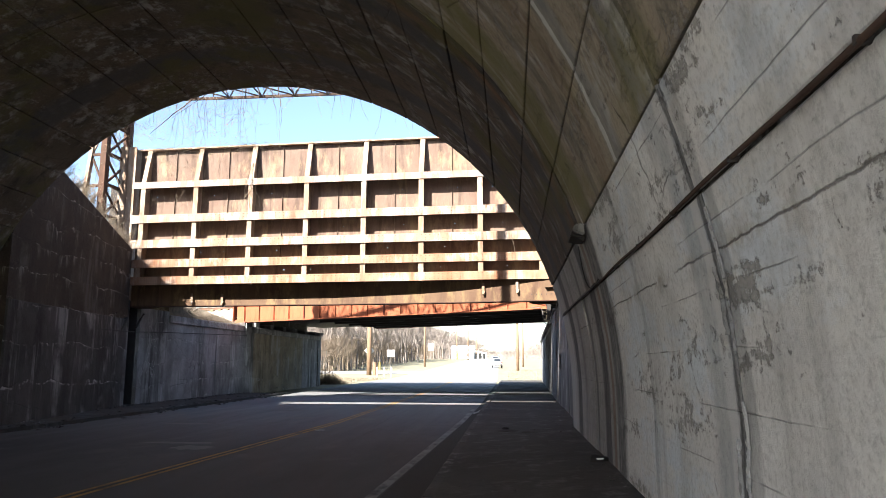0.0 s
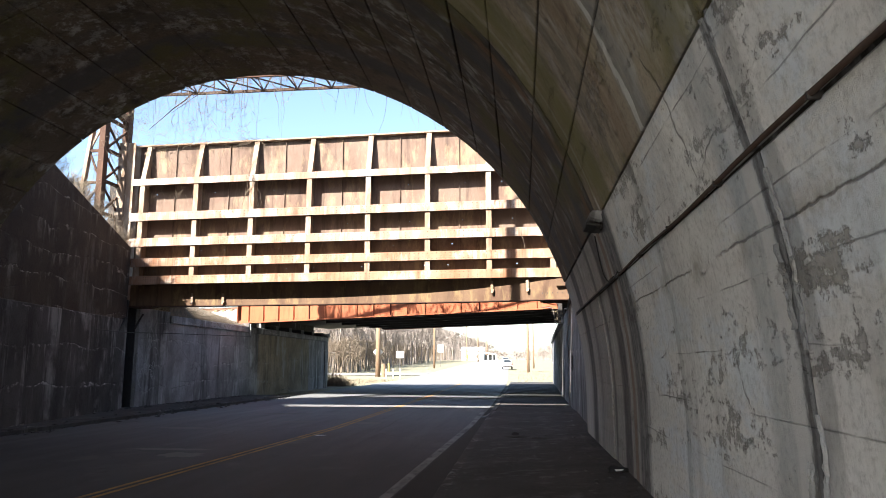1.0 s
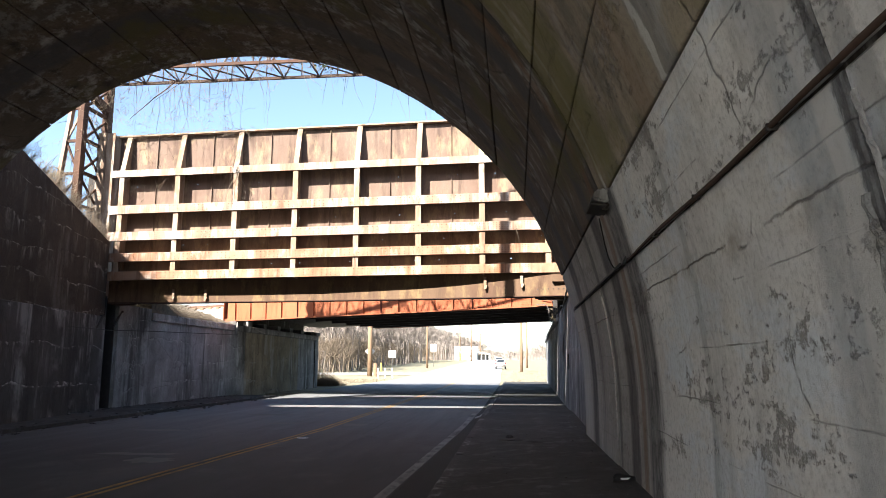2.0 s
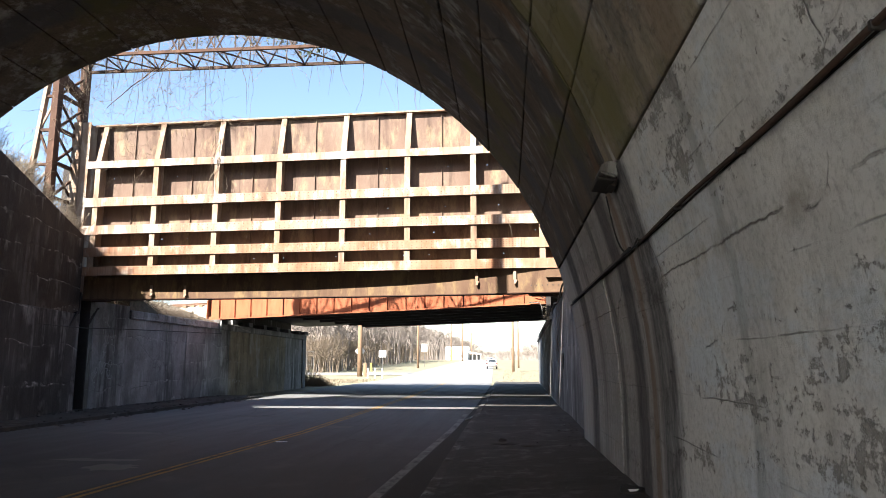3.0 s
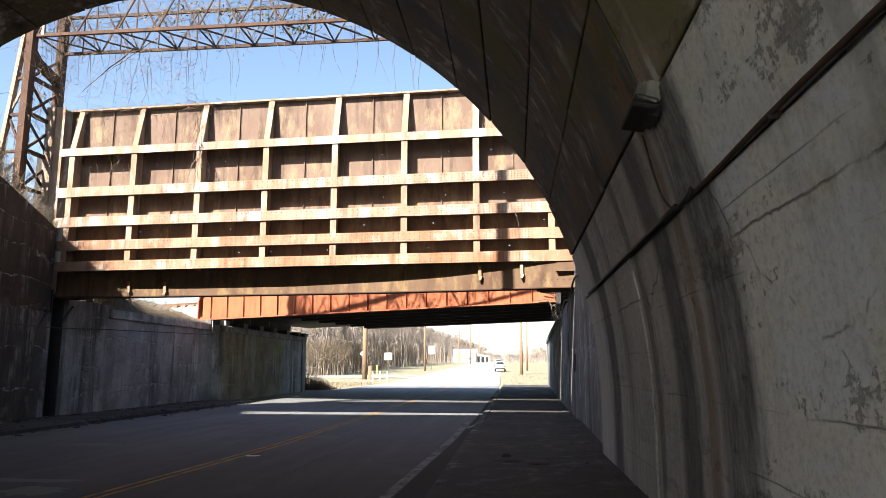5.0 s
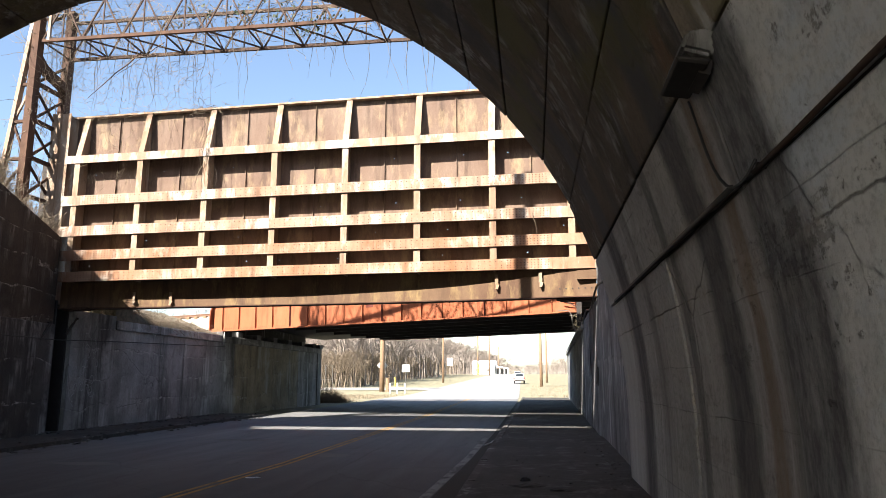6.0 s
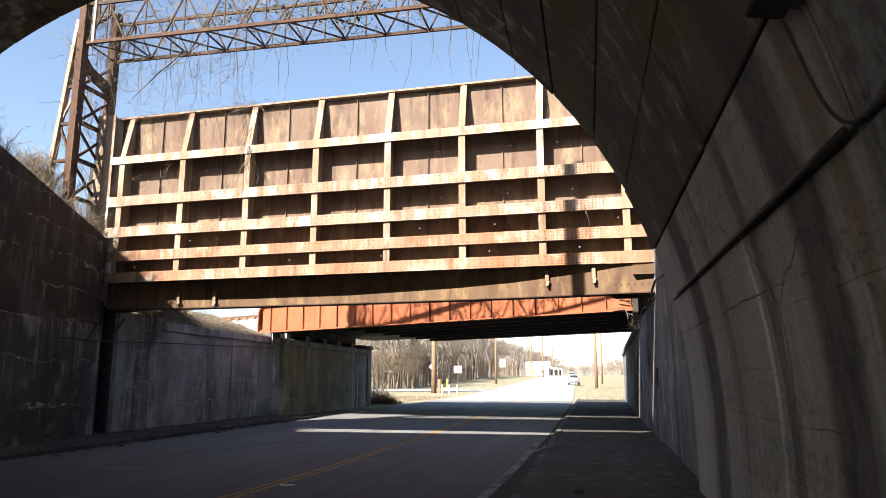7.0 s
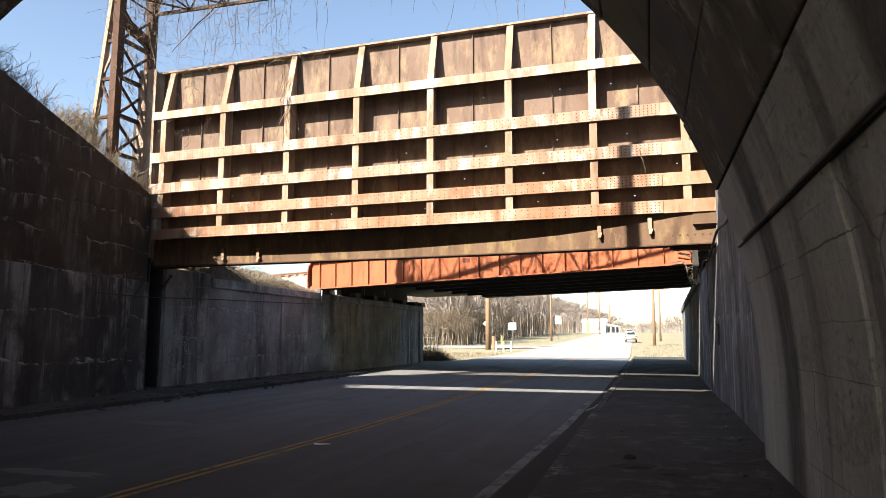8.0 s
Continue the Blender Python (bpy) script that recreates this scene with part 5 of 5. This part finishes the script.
sign_xy = [("diamond_sign", -19.45, 96.6, 3.3, 'D'), ("road_sign", -17.9, 105, 2.9, 'S'), ("road_sign", -17.0, 150, 3.9, 'T')]
for name, x, y, z, kind in sign_xy:
    ob = thing(name, "white backed road sign on a thin post", "sign", pose(x, y, ground_z(y) - 0.06), "road signs")
    bm = bmesh.new()
    box(bm, -0.04, 0.04, 0, 0.05, 0, z + 0.3)
    part("post", bm, M_KERB, ob)
    bm = bmesh.new()
    if kind == 'D':
        box(bm, -0.5, 0.5, -0.03, -0.003, -0.5, 0.5, pose(0, 0, z, 0, 45, 0))
    elif kind == 'S':
        box(bm, -0.55, 0.55, -0.03, -0.003, z - 0.5, z + 0.5)
    else:
        box(bm, -0.6, 0.6, -0.03, -0.003, z - 0.8, z + 0.8)
    part("plate", bm, M_SIGNG, ob)
barrier = thing("barrier", "low white wooden barrier in the grass", "barrier", pose(-16.2, 90, ground_z(90) - 0.05))
for x in (-0.9, 0.0, 0.9):
    bm = bmesh.new()
    box(bm, x - 0.08, x + 0.08, 0, 0.12, 0, 1.2)
    part("post", bm, M_SIGNG, barrier)
bm = bmesh.new()
box(bm, -1.0, 1.0, -0.05, -0.003, 0.5, 0.75)
part("rail", bm, M_SIGNG, barrier)
bm = bmesh.new()
tube(bm, [(-22, 118, 0.3), (-22, 118, 2.0)], 0.15, 8)
solid("marker_post", bm, M_YPOLE, "orange marker post in the grass", "post")
gate = thing("wire_gate", "white framed wire mesh gate beyond the wall end", "gate", pose(-21.3, 75, 0.1))
for x in (0, 0.75, 1.5):
    bm = bmesh.new()
    box(bm, x - 0.025, x + 0.025, -0.025, 0.025, 0, 3.0)
    part("frame_post", bm, M_KERB, gate)
for z in (0.25, 1.6, 2.95):
    bm = bmesh.new()
    box(bm, 0, 1.5, -0.018, 0.018, z - 0.018, z + 0.018)
    part("frame_rail", bm, M_KERB, gate)
for k in range(6):
    bm = bmesh.new()
    box(bm, 0.12 + 0.24 * k, 0.13 + 0.24 * k, -0.006, 0.006, 0.28, 2.9)
    part("wire", bm, M_KERB, gate)

house = thing("white_building", "low white commercial building with a porch far down the road", "building", pose(-21.5, 255, ground_z(255)))
bm = bmesh.new()
box(bm, 0, 7.8, 0, 10, 0, 3.3)
part("wall", bm, M_SIGNW, house)
bm = bmesh.new()
hexa(bm, [(-0.3, -0.3, 3.303), (8.1, -0.3, 3.303), (8.1, 10.3, 3.303), (-0.3, 10.3, 3.303), (-0.3, 4.9, 4.8), (8.1, 4.9, 4.8), (8.1, 5.1, 4.8), (-0.3, 5.1, 4.8)])
part("roof", bm, M_SIGNW, house)
bm = bmesh.new()
hexa(bm, [(8.12, 0, 2.5), (12.5, 0, 1.9), (12.5, 6, 1.9), (8.12, 6, 2.5), (8.12, 0, 3.0), (12.5, 0, 2.15), (12.5, 6, 2.15), (8.12, 6, 3.0)])
part("porch_roof", bm, M_SIGNW, house)
for x in (9.5, 11.0, 12.3):
    bm = bmesh.new()
    box(bm, x - 0.12, x + 0.12, 0.2, 0.44, 0, 2.0)
    part("porch_post", bm, M_SIGNW, house)
bm = bmesh.new()
box(bm, 8.2, 12.0, 3, 6, 0, 1.88)
part("annex", bm, M_LAMPGREY, house)
for x in (1.2, 5.0):
    bm = bmesh.new()
    box(bm, x, x + 1.2, -0.05, -0.004, 0.9, 2.0)
    part("window", bm, M_LAMPGREY, house)


def car(x, y, paint, label, yaw=0.0, tall=1.0):
    ob = thing("car", label, "car", pose(x, y, ground_z(y), 0, 0, yaw))
    bm = bmesh.new()
    prof = [(-2.3, 0.4), (-2.35, 0.75), (-2.28, 1.05), (-1.0, 1.1), (0.9, 1.05), (2.1, 0.95), (2.35, 0.7), (2.3, 0.4)]
    va, vb = [[bm.verts.new((sx * (0.95 if z < 1 else 0.9), yy, z * tall)) for yy, z in prof] for sx in (-1, 1)]
    for k in range(8):
        bm.faces.new((va[k], va[(k + 1) % 8], vb[(k + 1) % 8], vb[k]))
    bm.faces.new(va[::-1]), bm.faces.new(vb)
    bmesh.ops.bevel(bm, geom=bm.edges[:], offset=0.06, segments=2, affect='EDGES')
    part("body", bm, paint, ob, smooth=True)
    bm = bmesh.new()
    lo = [(-2.25, 1.04), (1.1, 1.04)]
    hexa(bm, [(-0.86, -2.24, 1.04 * tall), (0.86, -2.24, 1.04 * tall), (0.86, 1.2, 1.04 * tall), (-0.86, 1.2, 1.04 * tall),
              (-0.68, -1.95, 1.68 * tall), (0.68, -1.95, 1.68 * tall), (0.68, 0.2, 1.68 * tall), (-0.68, 0.2, 1.68 * tall)])
    bmesh.ops.bevel(bm, geom=bm.edges[:], offset=0.05, segments=2, affect='EDGES')
    part("cabin", bm, paint, ob, smooth=True)
    bm = bmesh.new()
    hexa(bm, [(-0.7, -2.2, 1.16 * tall), (0.7, -2.2, 1.16 * tall), (0.7, -2.1, 1.16 * tall), (-0.7, -2.1, 1.16 * tall),
              (-0.6, -2.01, 1.58 * tall), (0.6, -2.01, 1.58 * tall), (0.6, -1.9, 1.58 * tall), (-0.6, -1.9, 1.58 * tall)])
    part("rear_window", bm, M_GLASS, ob)
    for s in (-1, 1):
        bm = bmesh.new()
        box(bm, s * 0.8 - 0.12, s * 0.8 + 0.12, -2.37, -2.25, 0.78 * tall, 1.0 * tall)
        part("tail_light", bm, M_LAMPRED, ob)
        for yy in (-1.4, 1.45):
            bm = bmesh.new()
            tube(bm, [(s * 0.72, yy, 0.34), (s * 0.94, yy, 0.34)], 0.34, 16)
            wheel = part("wheel", bm, M_BLACK, ob)
            bm = bmesh.new()
            tube(bm, [(s * 0.93, yy, 0.34), (s * 0.955, yy, 0.34)], 0.2, 12)
            part("rim", bm, M_KERB, wheel)
    bm = bmesh.new()
    box(bm, -0.85, 0.85, -2.4, -2.28, 0.42 * tall, 0.6 * tall)
    part("bumper", bm, M_NEARBLACK, ob)
    return ob


car(-2.7, 132, M_CARW, "white estate car driving away down the road", 1.5, 1.05)
car(-3.9, 172, M_CARG, "grey car further down the road", 1.5)


# ---- bare woods ----
def grow(segs, p, d, length, r, depth, rr):
    q = p + d * length
    segs.append((p, q, r, r * 0.7))
    if depth == 0:
        return
    n = rr.choice((2, 3, 3)) if depth > 1 else 3
    for _ in range(n):
        nd = (d + Vector((rr.gauss(0, .42), rr.gauss(0, .42), rr.gauss(0.08, .3)))).normalized()
        grow(segs, p + d * length * rr.uniform(0.55, 1.0), nd, length * rr.uniform(0.55, 0.85), r * 0.6, depth - 1, rr)


def tree_segs(h, depth, rr):
    segs = []
    grow(segs, Vector((0, 0, -0.2)), Vector((rr.gauss(0, .06), rr.gauss(0, .06), 1)).normalized(), h * 0.34, h * 0.013, depth, rr)
    return segs


def add_segs(verts, faces, segs, at, rr, thin=0.012):
    for a, b, r0, r1 in segs:
        a, b = a + at, b + at
        d = (b - a).normalized()
        u = d.orthogonal().normalized()
        v = d.cross(u)
        base = len(verts)
        for p, r in ((a, max(r0, thin)), (b, max(r1, thin * .7))):
            for k in range(3):
                verts.append(p + r * (math.cos(2.094 * k) * u + math.sin(2.094 * k) * v))
        for k in range(3):
            faces.append((base + k, base + (k + 1) % 3, base + 3 + (k + 1) % 3, base + 3 + k))


def stuff_mesh(name, verts, faces, mat, label, category):
    me = bpy.data.meshes.new(name)
    me.from_pydata([tuple(v) for v in verts], [], faces)
    me.materials.append(mat)
    return tagged(new(name, me), label, category, kind="stuff")


rr = rng(77)
kinds = [tree_segs(rr.uniform(12, 17), 5, rr) for _ in range(10)]
verts, faces = [], []
for k in range(560):
    t = rr.random()
    y = 112 + 110 * t if k % 5 < 3 else 180 + 330 * t
    edge = -27 + 0.02 * max(0, y - 200)
    x = edge - rr.random() ** 1.3 * (38 + 20 * t)
    add_segs(verts, faces, rr.choice(kinds), Vector((x, y, ground_z(y))), rr, 0.02 + 0.0001 * y)
stuff_mesh("woods", verts, faces, M_BARK, "dense bare grey-brown winter woods beyond the field", "woods")
brush = [tree_segs(rr.uniform(3.5, 8), 4, rr) for _ in range(8)]
verts, faces = [], []
for k in range(1300):
    y = 111 + 240 * rr.random() ** 1.6
    x = -25.5 - 0.03 * (y - 118) - rr.random() * 36
    add_segs(verts, faces, rr.choice(brush), Vector((x, y, ground_z(y))), rr, 0.02)
stuff_mesh("undergrowth", verts, faces, M_TWIG, "bare brown undergrowth at the edge of the woods", "undergrowth")
verts, faces = [], []
for k in range(460):
    x = rr.uniform(-90, 130)
    y = rr.uniform(330, 640) if k < 240 else rr.uniform(600, 760)
    if -19 < x < 3 and y < 600:
        continue
    add_segs(verts, faces, rr.choice(kinds), Vector((x, y, ground_z(y) - 3)), rr, 0.05)
stuff_mesh("far_woods", verts, faces, M_BARK, "thin line of far bare trees on the horizon", "woods")
for x, y, h in ((9.5, 118, 9), (13, 150, 11), (8.5, 175, 10), (17, 200, 12)):
    ob = thing("bare_tree", "leafless tree with spreading branches beside the road", "tree", pose(x, y, ground_z(y)), "roadside trees")
    segs = tree_segs(h, 6, rr)
    verts, faces = [], []
    add_segs(verts, faces, segs[:1], Vector(), rr)
    me = bpy.data.meshes.new("trunk")
    me.from_pydata([tuple(v) for v in verts], [], faces)
    me.materials.append(M_BARK)
    new("trunk", me).parent = ob
    verts, faces = [], []
    add_segs(verts, faces, segs[1:], Vector(), rr, 0.02)
    me = bpy.data.meshes.new("crown")
    me.from_pydata([tuple(v) for v in verts], [], faces)
    me.materials.append(M_BARK)
    new("crown", me).parent = ob
bm = bmesh.new()
blades(bm, -24, -14.5, 70, 83, lambda x, y: ground_z(y) - 0.05, 2500, 0.25, rr, 0.4, 0.02)
blades(bm, -0.5, 12, 66, 120, lambda x, y: ground_z(y) - 0.05, 2500, 0.22, rr, 0.4, 0.02)
tagged(solid("verge_grass", bm, M_STRAW, "short dry grass on the verges", "grass"), kind="stuff")
